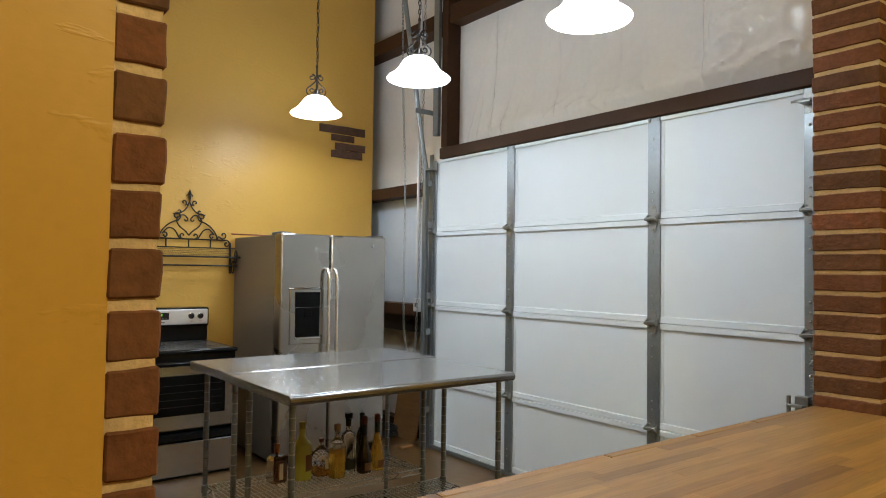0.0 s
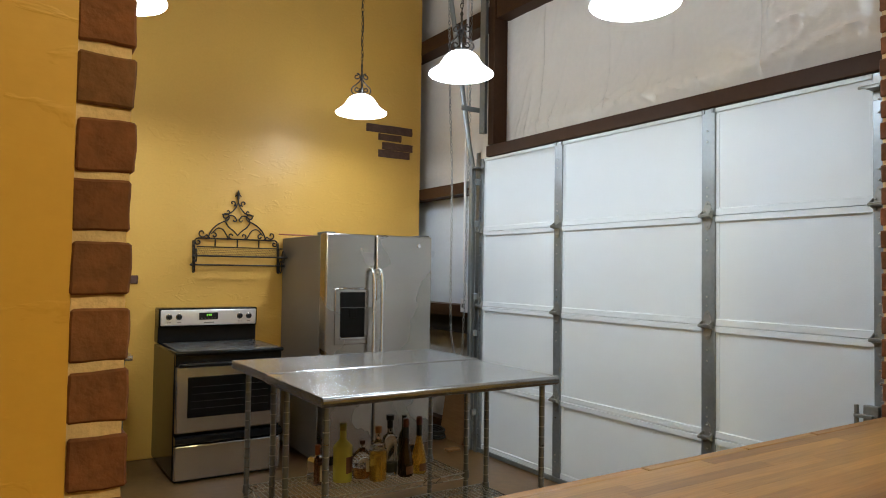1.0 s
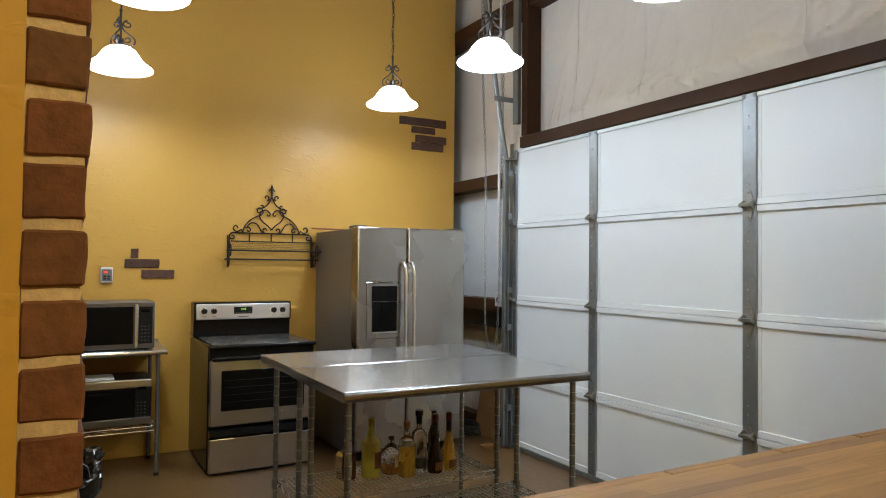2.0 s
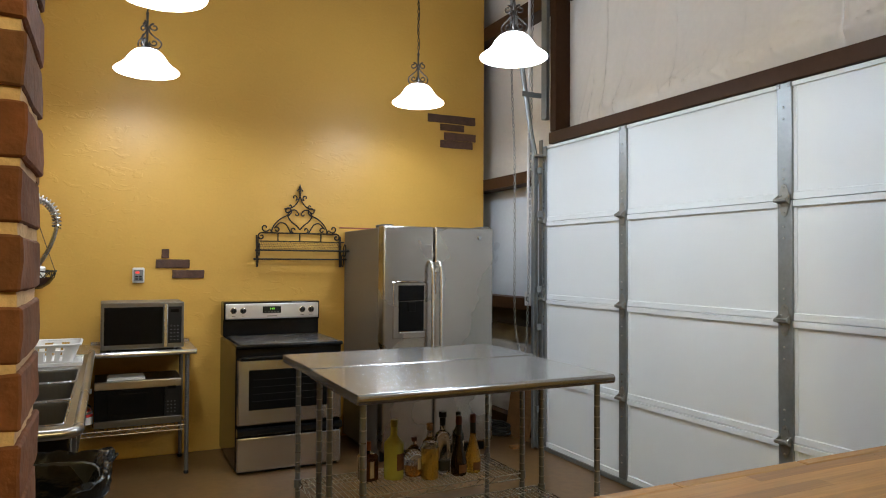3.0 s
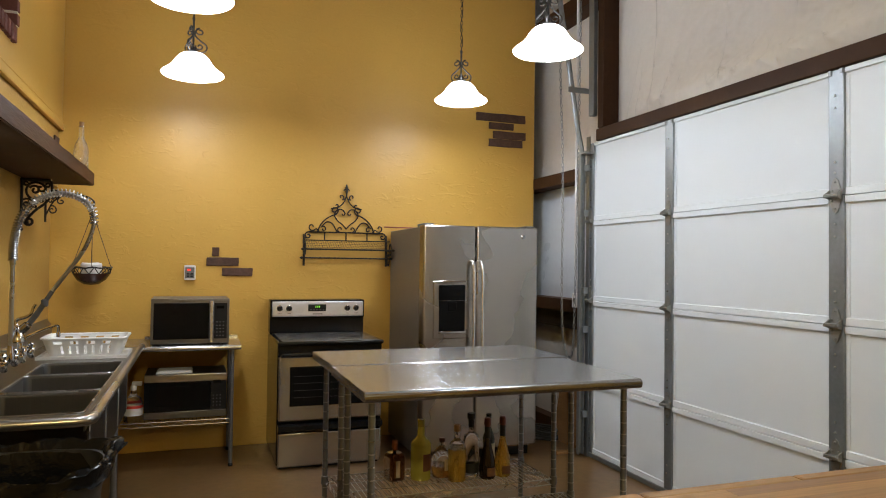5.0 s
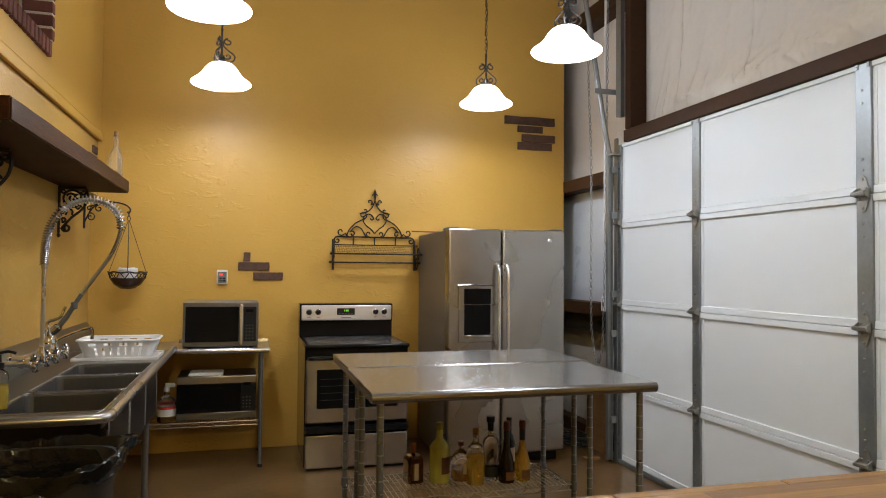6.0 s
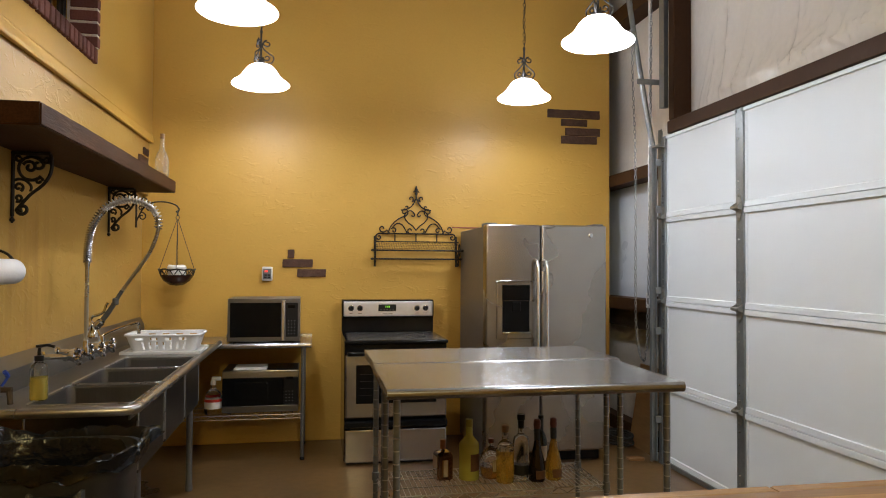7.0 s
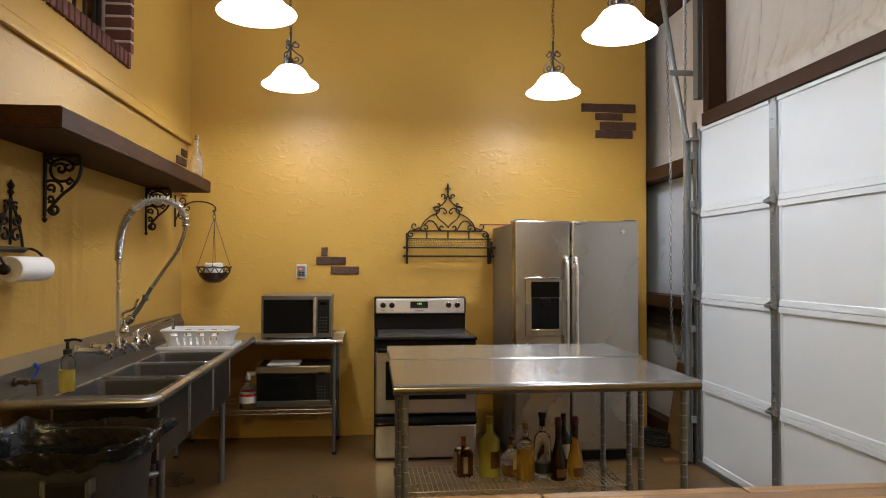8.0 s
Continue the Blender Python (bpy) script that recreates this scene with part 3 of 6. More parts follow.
for name, y, sgn in (("door_track", 4.745, 1), ("door_track", 1.555, -1)):
    tr = thing(name, (3.42, y, 0.0), "galvanised vertical door track with brackets", "door track", "door tracks")
    b = bmesh.new()
    prism(b, [(-0.022, -0.016), (-0.022, 0.018), (0.022, 0.018), (0.022, -0.016), (0.018, -0.016), (0.018, 0.014), (-0.018, 0.014), (-0.018, -0.016)] if sgn > 0 else
          [(-0.028, 0.02), (-0.028, -0.024), (0.028, -0.024), (0.028, 0.02), (0.024, 0.02), (0.024, -0.02), (-0.024, -0.02), (-0.024, 0.02)], 0.02, 2.345, "z")
    part("channel", b, GALV, tr)
    b = bmesh.new()
    box(b, 0.05, 0.056, -0.03, 0.02, 0.0, 2.47)
    box(b, 0.05, 0.085, 0.016 if sgn > 0 else -0.03, 0.02 if sgn > 0 else -0.026, 0.0, 2.47)
    part("angle", b, GALV, tr)
    for z in (0.3, 0.95, 1.25, 1.85, 2.2):
        part("bracket", bx(0.01, 0.056, -0.018, 0.016, z, z + 0.05, bevel=0.003), GALV, tr)
    if sgn > 0:
        b = bmesh.new()
        tube(b, [(0.0, 0.0, 2.34), (-0.04, 0, 2.52), (-0.17, 0.0, 3.30), (-0.36, 0.0, 4.4), (-0.40, 0.0, 4.68)], 0.02, n=8)
        part("high_lift_rail", b, GALV, tr, "galvanised rail leaning into the room above the door")
        b = bmesh.new()
        box(b, -0.14, 0.04, -0.03, -0.024, 2.80, 2.84)
        box(b, 0.03, 0.075, -0.09, -0.05, 2.62, 4.65)
        box(b, 0.024, 0.03, -0.12, -0.05, 2.62, 4.65)
        part("hanger", b, GALV, tr, "perforated galvanised hanger angle")


# ---- things on the floor ----
def scroll_end(points, cu, cv, r, a0, turns, n=14):
    return points + spiral(cu, cv, r, r * 0.25, a0, a0 + 360 * turns, n)


def range_cooker(place):
    t = thing("electric_range", place, "stainless steel and black freestanding electric range against the wall", "stove")
    w, d = 0.757, 0.70                                  # x from 0 to w, y from 0 (front) to d
    part("body", bx(0.0, w, 0.05, d + 0.10, 0.02, 0.885, bevel=0.006), BLACK, t, "black enamelled body")
    part("base", bx(0.02, w - 0.02, 0.05, d, 0.0, 0.03), PLASTIC_BLACK, t)
    part("drawer", bx(0.006, w - 0.006, 0.006, 0.05, 0.018, 0.255, bevel=0.01), SATIN, t, "stainless steel storage drawer")
    b = bmesh.new()
    prism(b, [(0.0, 0.262), (-0.03, 0.285), (-0.026, 0.312), (0.01, 0.322), (0.05, 0.322), (0.05, 0.262)], 0.004, w - 0.004, "x")
    part("drawer_handle", b, BLACK, t, "black curved drawer grip")
    door = part("oven_door", bx(0.006, w - 0.006, 0.0, 0.05, 0.34, 0.80, bevel=0.012), SATIN, t, "stainless steel oven door")
    part("oven_window", bx(0.083, w - 0.083, -0.004, 0.03, 0.445, 0.725, bevel=0.004), GLASS_BLACK, door, "dark glass window")
    for z in (0.505, 0.555, 0.605, 0.655):
        part("oven_rack", bx(0.11, w - 0.11, -0.0052, -0.003, z, z + 0.003), RACK_WIRE, door, "rack wire behind the glass")
    b = bmesh.new()
    tube(b, bend([(0.03, 0.0, 0.805), (0.05, -0.045, 0.812), (0.2, -0.055, 0.814), (w - 0.2, -0.055, 0.814), (w - 0.05, -0.045, 0.812), (w - 0.03, 0.0, 0.805)]), 0.016, n=10)
    part("door_handle", b, BLACK, door, "black bar handle")
    part("control_strip", bx(0.004, w - 0.004, 0.02, 0.06, 0.80, 0.875, bevel=0.006), BLACK, t)
    top = part("cooktop", bx(-0.004, w + 0.004, -0.01, d - 0.05, 0.875, 0.902, bevel=0.01, seg=3), BLACK, t, "black rimmed ceramic cooktop")
    part("cooking_glass", bx(0.03, w - 0.03, 0.03, d - 0.09, 0.9, 0.9045, bevel=0.002), COOKTOP, top)
    for cx, cy, r in ((0.2, 0.17, 0.105), (0.54, 0.17, 0.085), (0.2, 0.45, 0.08), (0.54, 0.45, 0.105)):
        b = bmesh.new()
        tube(b, [(cx + r * math.cos(a), cy + r * math.sin(a), 0.905) for a in [2 * math.pi * i / 32 for i in range(32)]], 0.0015, n=4, closed=True)
        part("burner_ring", b, PLASTIC_BLACK, top)
    part("back_riser", bx(0.0, w, 0.655, 0.80, 0.90, 1.03, bevel=0.006), BLACK, t)
    guard = part("back_guard", bx(0.0, w, 0.626, 0.79, 1.02, 1.168, bevel=0.012, seg=3), BLACK, t, "black framed control panel")
    part("control_panel", bx(0.012, w - 0.012, 0.618, 0.64, 1.032, 1.154, bevel=0.008), PANEL, guard, "stainless control panel")
    disp = part("display", bx(0.295, 0.44, 0.613, 0.62, 1.075, 1.13, bevel=0.003), PLASTIC_BLACK, guard)
    b = bmesh.new()
    for x0, wd in ((0.352, 0.007), (0.366, 0.009), (0.379, 0.009)):
        box(b, x0, x0 + wd, 0.6105, 0.613, 1.104, 1.119)
    part("clock_digits", b, GREEN_LED, guard, "green lit clock digits")
    b = bmesh.new()
    for i in range(5):
        box(b, 0.31 + i * 0.025, 0.322 + i * 0.025, 0.611, 0.6132, 1.083, 1.088)
    tagged(part("buttons", b, GREY_PRINT, guard), kind="stuff")
    for x in (0.072, 0.145, 0.612, 0.684):
        b = bmesh.new()
        lathe(b, [(0.021, 0.618), (0.021, 0.607), (0.017, 0.596), (0.0, 0.595)], (x, 0, 1.1), n=16, axis="y", cap=False)
        box(b, x - 0.004, x + 0.004, 0.584, 0.597, 1.082, 1.118, bevel=0.002)
        part("knob", b, PLASTIC_BLACK, guard, "black control knob")
        b = bmesh.new()
        lathe(b, [(0.0245, 0.6185), (0.0245, 0.6155), (0.0205, 0.6145)], (x, 0, 1.1), n=18, axis="y", cap=False)
        part("knob_ring", b, CHROME, guard, "bright ring round the knob")
        part("knob_mark", bx(x - 0.014, x + 0.014, 0.6165, 0.6182, 1.056, 1.059), GREY_PRINT, guard)
    part("brand_mark", bx(0.33, 0.41, 0.6165, 0.6182, 1.05, 1.056), GREY_PRINT, guard)
    return t


def fridge(place):
    t = thing("refrigerator", place, "side-by-side stainless steel refrigerator with water dispenser", "refrigerator")
    w, d, h = 0.925, 0.95, 1.755                     # front of the doors at y = 0
    split = 0.413
    part("body", bx(0.006, w - 0.006, 0.125, d, 0.03, h - 0.012, bevel=0.006), FRIDGE_SIDE, t, "grey textured steel cabinet")
    part("kick_grille", bx(0.02, w - 0.02, 0.10, 0.14, 0.0, 0.085, bevel=0.004), PLASTIC_BLACK, t)
    for name, x0, x1 in (("freezer_door", 0.0, split - 0.004), ("fridge_door", split + 0.004, w)):
        door = part(name, bx(x0, x1, 0.0, 0.115, 0.09, h, bevel=0.014, seg=3), FRIDGE, t, "brushed stainless door")
        part("gasket", bx(x0 + 0.012, x1 - 0.012, 0.113, 0.127, 0.1, h - 0.015), RUBBER, door)
        hx = split - 0.040 if x0 == 0 else split + 0.029
        b = bmesh.new()
        pts = bend([(hx, 0.01, 1.49), (hx, -0.038, 1.475), (hx, -0.058, 1.40), (hx, -0.062, 1.1), (hx, -0.058, 0.75), (hx, -0.038, 0.66), (hx, 0.01, 0.645)], 5)
        tube(b, pts, 0.0135, n=10)
        part("handle", b, SPRING, door, "bowed polished steel handle")
        if x0 == 0:
            bez = part("dispenser", bx(0.076, 0.361, -0.007, 0.03, 0.918, 1.338, bevel=0.006, seg=3), FRIDGE, door, "recessed water and ice dispenser")
            part("panel", bx(0.118, 0.325, -0.014, 0.0, 1.198, 1.313, bevel=0.004), GLASS_BLACK, bez, "black touch panel")
            # no real hollow: a flat plate whose colour gives the shade of one
            b = bmesh.new()
            box(b, 0.120, 0.323, -0.0105, -0.005, 0.972, 1.196, bevel=0.002)
            part("recess", b, RECESS_SHADE, bez, "flat near-black plate coloured as the shaded dispenser recess")
            part("drip_tray", bx(0.116, 0.327, -0.022, -0.006, 0.958, 0.973, bevel=0.003), CHROME, bez)
            part("spout", bx(0.19, 0.255, -0.018, -0.006, 1.12, 1.19, bevel=0.006), RECESS_SHADE, bez)
            b = bmesh.new()
            tube(b, bend([(0.07, -0.008, 1.336), (0.2, -0.02, 1.343), (0.36, -0.008, 1.336)]), 0.006, n=8)
            part("bezel_lip", b, CHROME, bez, "bright curved lip")
            b = bmesh.new()
            for i in range(3):
                for k in range(2):
                    box(b, 0.135 + i * 0.06, 0.165 + i * 0.06, -0.0135, -0.0118, 1.235 + k * 0.03, 1.24 + k * 0.03)
            tagged(part("panel_print", b, GREY_PRINT, bez), kind="stuff")
            part("status_light", bx(0.285, 0.303, -0.0135, -0.0118, 1.293, 1.301), WHITE_PLASTIC, bez)
        else:
            b = bmesh.new()
            lathe(b, [(0.017, 0.0), (0.017, -0.004), (0.012, -0.006)], (0.80, 0, 1.68), n=20, axis="y")
            part("badge", b, CHROME, door, "round bright badge")
    for x in (0.05, w - 0.05):
        part("hinge_cover", bx(x - 0.04, x + 0.04, 0.03, 0.2, h - 0.01, h + 0.012, bevel=0.005), GREY_PLASTIC, t)
    return t


def wire_shelf(x0, x1, y0, y1, z, pitch=0.026):
    """Bent-wire shelf: two-level rim with zigzag truss and close cross wires."""
    bm = bmesh.new()
    for zz, rr in ((z, 0.0032), (z - 0.03, 0.0028)):
        tube(bm, [(x0, y0, zz), (x1, y0, zz), (x1, y1, zz), (x0, y1, zz)], rr, n=5, closed=True)
    for y in (y0, y1):
        k = int((x1 - x0) / 0.05)
        tube(bm, [(x0 + (x1 - x0) * i / k, y, z - 0.03 * (i % 2)) for i in range(k + 1)], 0.0028, n=4)
    for x in (x0, x1):
        k = int((y1 - y0) / 0.05)
        tube(bm, [(x, y0 + (y1 - y0) * i / k, z - 0.03 * (i % 2)) for i in range(k + 1)], 0.0028, n=4)
    k = int((x1 - x0) / pitch)
    for i in range(1, k):
        x = x0 + (x1 - x0) * i / k
        tube(bm, [(x, y0, z + 0.002), (x, y1, z + 0.002)], 0.0024, n=4)
    for i in (1, 2):
        y = y0 + (y1 - y0) * i / 3
        tube(bm, [(x0, y, z - 0.003), (x1, y, z - 0.003)], 0.0028, n=4)
    return bm


def post_profile(r, z0, z1):
    prof = [(r * 0.6, z0), (r, z0 + 0.003)]
    z = z0 + 0.07
    while z < z1 - 0.03:
        prof += [(r, z - 0.003), (r * 0.86, z - 0.001), (r * 0.86, z + 0.001), (r, z + 0.003)]
        z += 0.0508
    return prof + [(r, z1)]


def work_table(place, w, d, h, shelf_z, front_roll=True, rear=0.055, turn=0.0, front=0.055, inset=0.048):
    t = thing("work_table", place, "stainless steel work table with grooved posts and a wire undershelf", "table", "steel work tables", turn)
    bm = bmesh.new()
    R = 0.021
    prof = [(R - R * math.sin(a), h - R + R * math.cos(a)) for a in [math.pi * i / 8 for i in range(9)]] if front_roll else [(0.0, h), (0.0, h - 0.038), (0.004, h - 0.038)]
    if front_roll:
        outline = [(p[0], p[1]) for p in prof] + [(R, h - 2 * R + 0.004), (R + 0.004, h - 2 * R + 0.004), (R + 0.004, h - 0.006), (d - 0.006, h - 0.006), (d - 0.006, h - 0.038), (d, h - 0.038), (d, h)]
    else:
        outline = [(0.0, h), (0.0, h - 0.038), (0.006, h - 0.038), (0.006, h - 0.006), (d - 0.006, h - 0.006), (d - 0.006, h - 0.038), (d, h - 0.038), (d, h)]
    prism(bm, outline, 0.0, w, "x")
    for x in (-0.001, w - 0.003):
        box(bm, x, x + 0.004, 0.012, d, h - 0.04, h - 0.0005)
    part("tabletop", bm, TOPSTEEL, t, "brushed stainless top with rolled front edge")
    if front_roll:
        part("rolled_edge", prism(bmesh.new(), [(-0.0012 + R - (R + 0.0008) * math.sin(q), h - R + (R + 0.0008) * math.cos(q)) for q in [math.pi * (0.12 + 0.8 * i / 8) for i in range(9)]] + [(R * 0.6, h - R)], 0.0005, w - 0.0005, "x"), EDGE, t, "rolled front edge, darkened in colour")
    under = part("under_channel", bx(0.08, w - 0.08, d * 0.42, d * 0.58, h - 0.035, h - 0.007), GALV, t)
    for x in (inset, w - inset):
        for y in (front, d - rear):
            b = bmesh.new()
            lathe(b, post_profile(0.0145, 0.03, h - 0.02), (x, y, 0), n=12)
            p = part("leg", b, POST, t, "grooved chromed post")
            b = bmesh.new()
            lathe(b, [(0.017, 0.0), (0.019, 0.012), (0.01, 0.022), (0.008, 0.035)], (x, y, 0), n=10)
            part("foot", b, PLASTIC_BLACK, p)
            b = bmesh.new()
            lathe(b, [(0.016, shelf_z - 0.035), (0.021, shelf_z - 0.03), (0.019, shelf_z + 0.012), (0.016, shelf_z + 0.014)], (x, y, 0), n=12)
            part("shelf_clip", b, POST, p)
            b = bmesh.new()
            z = 0.10
            while z < h - 0.05:
                lathe(b, [(0.0137, z - 0.0022), (0.0149, z - 0.0008), (0.0149, z + 0.0008), (0.0137, z + 0.0022)], (x, y, 0), n=12, cap=False)
                z += 0.0508
            tagged(part("groove_edge", b, RIM, p), "bright rings at the post grooves", kind="stuff")
    tagged(part("wire_shelf", wire_shelf(0.06, w - 0.072, 0.04, d - rear + 0.015, shelf_z), COIL, t, "chromed wire shelf"), kind="stuff")
    return t


range_cooker((1.168, 5.035, 0.0))
fridge((2.172, 4.85, 0.0))
work_table((1.240, 2.662, 0.0), 1.255, 0.712, 0.966, 0.30, True, 0.172, 0.0, 0.075, 0.046)
work_table((1.248, 3.376, 0.0), 1.29, 0.565, 0.968, 0.30, True, 0.125, 1.0, 0.05, 0.054)


# ---- pendant lamps ----
def pendant_master(drop):
    """drop: from the rim up to the ceiling."""
    t = thing("pendant_lamp", (0, 0, 0), "lit opal glass bell lamp with scrolled iron stem on chain", "pendant lamp", "kitchen pendant lamps")
    bm = bmesh.new()                                    # z = 0 at the rim
    outer = [(0.195, 0.0), (0.198, 0.005), (0.194, 0.012), (0.178, 0.023), (0.160, 0.035), (0.141, 0.052), (0.127, 0.069), (0.116, 0.087), (0.104, 0.105), (0.087, 0.124), (0.067, 0.137), (0.045, 0.144), (0.033, 0.146)]
    inner = [(r - 0.005, z - 0.004) for r, z in outer][::-1]
    lathe(bm, outer + inner, n=48, cap=False)
    part("shade", bm, OPAL, t, "glowing white bell-shaped glass")
    bm = bmesh.new()
    lathe(bm, [(0.046, 0.141), (0.048, 0.149), (0.034, 0.158), (0.02, 0.166), (0.01, 0.176), (0.007, 0.19), (0.007, 0.365), (0.011, 0.376), (0.006, 0.39)], n=16)
    part("stem", bm, BRONZE, t, "dark iron neck and stem")
    for k in range(3):
        a = radians(20 + 120 * k)
        flat = spiral(0.037, 0.333, 0.011, 0.027, 480, 90, 20)[:-1] + bend([(0.037, 0.36), (0.011, 0.335), (0.012, 0.298), (0.04, 0.268), (0.073, 0.242), (0.078, 0.215), (0.062, 0.19), (0.03, 0.182)], 5)
        low = spiral(0.036, 0.226, 0.007, 0.024, 560, 180, 18) + bend([(0.014, 0.238), (0.012, 0.205), (0.03, 0.183)], 4)[1:]
        bm = bmesh.new()
        for line in (flat, low):
            tube(bm, [(1.1 * u * math.cos(a), 1.1 * u * math.sin(a), v * 0.93 - 0.016) for u, v in line], 0.005, n=6)
        part("scroll", bm, BRONZE, t, "curled iron scroll")
    bm = bmesh.new()
    z, k = 0.40, 0
    while z < drop - 0.06:
        ring = []
        for i in range(8):
            u, v = 0.009 * math.cos(2 * math.pi * i / 8), 0.017 * math.sin(2 * math.pi * i / 8)
            ring.append((u, 0, z + v) if k % 2 else (0, u, z + v))
        tube(bm, ring, 0.0028, n=4, closed=True)
        z, k = z + 0.028, k + 1
    part("chain", bm, BRONZE, t, "thin dark chain")
    bm = bmesh.new()
    tube(bm, [(0.009 * math.sin(i * 0.8), 0.009 * math.cos(i * 0.8), 0.39 + i * (drop - 0.45) / 50) for i in range(51)], 0.0028, n=5)
    part("cord", bm, PLASTIC_BLACK, t)
    bm = bmesh.new()
    lathe(bm, [(0.06, drop), (0.06, drop - 0.015), (0.045, drop - 0.035), (0.015, drop - 0.055), (0.008, drop - 0.07)], n=20)
    part("canopy", bm, BRONZE, t)
    return t


PENDANTS = [(2.475, 4.925, 2.70, -11), (2.475, 3.54, 2.68, -25), (0.566, 4.93, 2.705, -13), (0.568, 3.50, 2.70, 40), (2.46, 2.155, 2.665, -25)]
for x, y, z, turn in PENDANTS:
    pendant_master(TOP - z).matrix_basis = pose(x, y, z, 0, 0, turn)
    lamp("bulb", (x, y, z + 0.052), BULB_WATTS, BULB_COLOUR, 0.045)
ceiling_lamp = thing("ceiling_light", (1.0, -0.9, 3.2), "warm round ceiling light in the front room", "ceiling light")
b = bmesh.new()
lathe(b, [(0.19, 0.0), (0.19, -0.03), (0.12, -0.06), (0.0, -0.07)], n=24, cap=False)
part("diffuser", b, mat("warm_diffuser", (0.8, 0.7, 0.55), rough=0.4, emit=HALL_COLOUR, emit_strength=2.0), ceiling_lamp)
lamp("hall_bulb", (1.0, -0.9, 2.95), HALL_WATTS, HALL_COLOUR, 0.1)


# ---- sink corner ----
def sink_unit(place):
    """Local x from the wall outwards, y along the wall, z up."""
    t = thing("triple_sink", place, "three-basin stainless commercial sink with drainboard and backsplash", "sink")
    W, L, H = 0.677, 2.37, 0.885
    basins = ((0.19, 0.67), (0.71, 1.19), (1.22, 1.66))
    bx0, bx1, floor_z = 0.215, 0.622, 0.585
    bm = bmesh.new()
    dz0, dz1 = H - 0.022, H - 0.014
    box(bm, 0.0, bx0, 0.02, L, dz0, dz1)
    box(bm, bx1, W - 0.02, 0.02, L, dz0, dz1)
    edges = [0.02] + [v for b in basins for v in b] + [L]
    for a, b in zip(edges[0::2], edges[1::2]):
        box(bm, bx0, bx1, a, b, dz0, dz1)
    part("deck", bm, SINK, t, "stainless deck around the basins")
    bm = bmesh.new()
    line = [(0.0, 0.0, H - 0.008), (W - 0.05, 0.0, H - 0.008), (W - 0.015, 0.015, H - 0.008), (W, 0.05, H - 0.008), (W, L, H - 0.008)]
    tube(bm, line, 0.019, n=12)
    part("rolled_rim", bm, RIM, t, "rolled stainless front rim")
    for y0, y1 in basins:
        def loop(bm, g, z, r, out_x=0.0):
            """Rounded rectangle of the basin's plan, grown by g, and by out_x towards the room."""
            out = []
            e = bx1 + g + out_x - r
            for cx, cy, a0 in ((e, y1 + g - r, 0), (bx0 - g + r, y1 + g - r, 90), (bx0 - g + r, y0 - g + r, 180), (e, y0 - g + r, 270)):
                for q in range(5):
                    w = radians(a0 + 22.5 * q)
                    out.append(bm.verts.new((cx + r * math.cos(w), cy + r * math.sin(w), z)))
            return out

        def skin(bm, loops):
            for la, lb in zip(loops, loops[1:]):
                for q in range(len(la)):
                    bm.faces.new((la[q], la[(q + 1) % len(la)], lb[(q + 1) % len(la)], lb[q]))
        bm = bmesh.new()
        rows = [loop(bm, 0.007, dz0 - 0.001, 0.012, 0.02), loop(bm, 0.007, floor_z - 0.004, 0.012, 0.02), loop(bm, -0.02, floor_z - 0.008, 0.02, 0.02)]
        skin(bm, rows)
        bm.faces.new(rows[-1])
        bas = part("basin", bm, SHADED_STEEL, t, "deep square basin")
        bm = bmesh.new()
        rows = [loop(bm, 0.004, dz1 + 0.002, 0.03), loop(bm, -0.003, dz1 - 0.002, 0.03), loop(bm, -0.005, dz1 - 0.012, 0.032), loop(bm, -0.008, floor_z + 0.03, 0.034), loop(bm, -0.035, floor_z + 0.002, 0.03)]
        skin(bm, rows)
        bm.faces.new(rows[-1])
        part("basin_lining", bm, BASIN, bas, "steel inside of the basin, darkened in colour for shade")
        spare = bmesh.new()
        line = [tuple(v.co) for v in loop(spare, 0.004, dz1 + 0.001, 0.03)]
        spare.free()
        bm = tube(bmesh.new(), line, 0.0045, n=6, closed=True)
        part("basin_rim", bm, RIM, bas, "bright rounded basin edge")
        for x in (bx0 - 0.004, bx1 + 0.024):
            for y in (y0 - 0.004, y1 + 0.004):
                part("weld_seam", tube(bmesh.new(), [(x, y, floor_z + 0.01), (x, y, dz0)], 0.006, n=6), RIM, bas)
        b = bmesh.new()
        lathe(b, [(0.045, 0.0), (0.04, 0.004), (0.02, 0.002)], ((bx0 + bx1) / 2, (y0 + y1) / 2, floor_z), n=16)
        part("drain", b, CHROME, bas)
    bm = bmesh.new()
    prism(bm, [(0.0, dz0), (0.034, dz0), (0.034, 0.974), (0.031, 0.980), (0.0, 1.034)], 0.02, L + 0.55, "y")
    part("backsplash", bm, SINK, t, "stainless backsplash with bevelled top")
    part("apron", bx(W - 0.03, W - 0.024, 0.03, L, H - 0.05, H - 0.022), SINK, t)
    for x in (0.14, 0.575):
        for y in (0.47, 1.80):
            b = bmesh.new()
            lathe(b, [(0.022, 0.0), (0.024, 0.02), (0.02, 0.06), (0.02, 0.60)], (x, y, 0), n=12)
            part("leg", b, POST, t, "round steel leg")
    b = bmesh.new()
    tube(b, [(0.14, 0.17, 0.44), (0.575, 0.47, 0.46)], 0.016, n=8)
    part("cross_brace", b, GALV, t, "pale brace")
    for y0, y1 in basins:
        b = bmesh.new()
        cy = (y0 + y1) / 2
        tube(b, bend([(0.4, cy, 0.58), (0.4, cy, 0.44), (0.33, cy, 0.36), (0.05, cy, 0.36)]), 0.022, n=8)
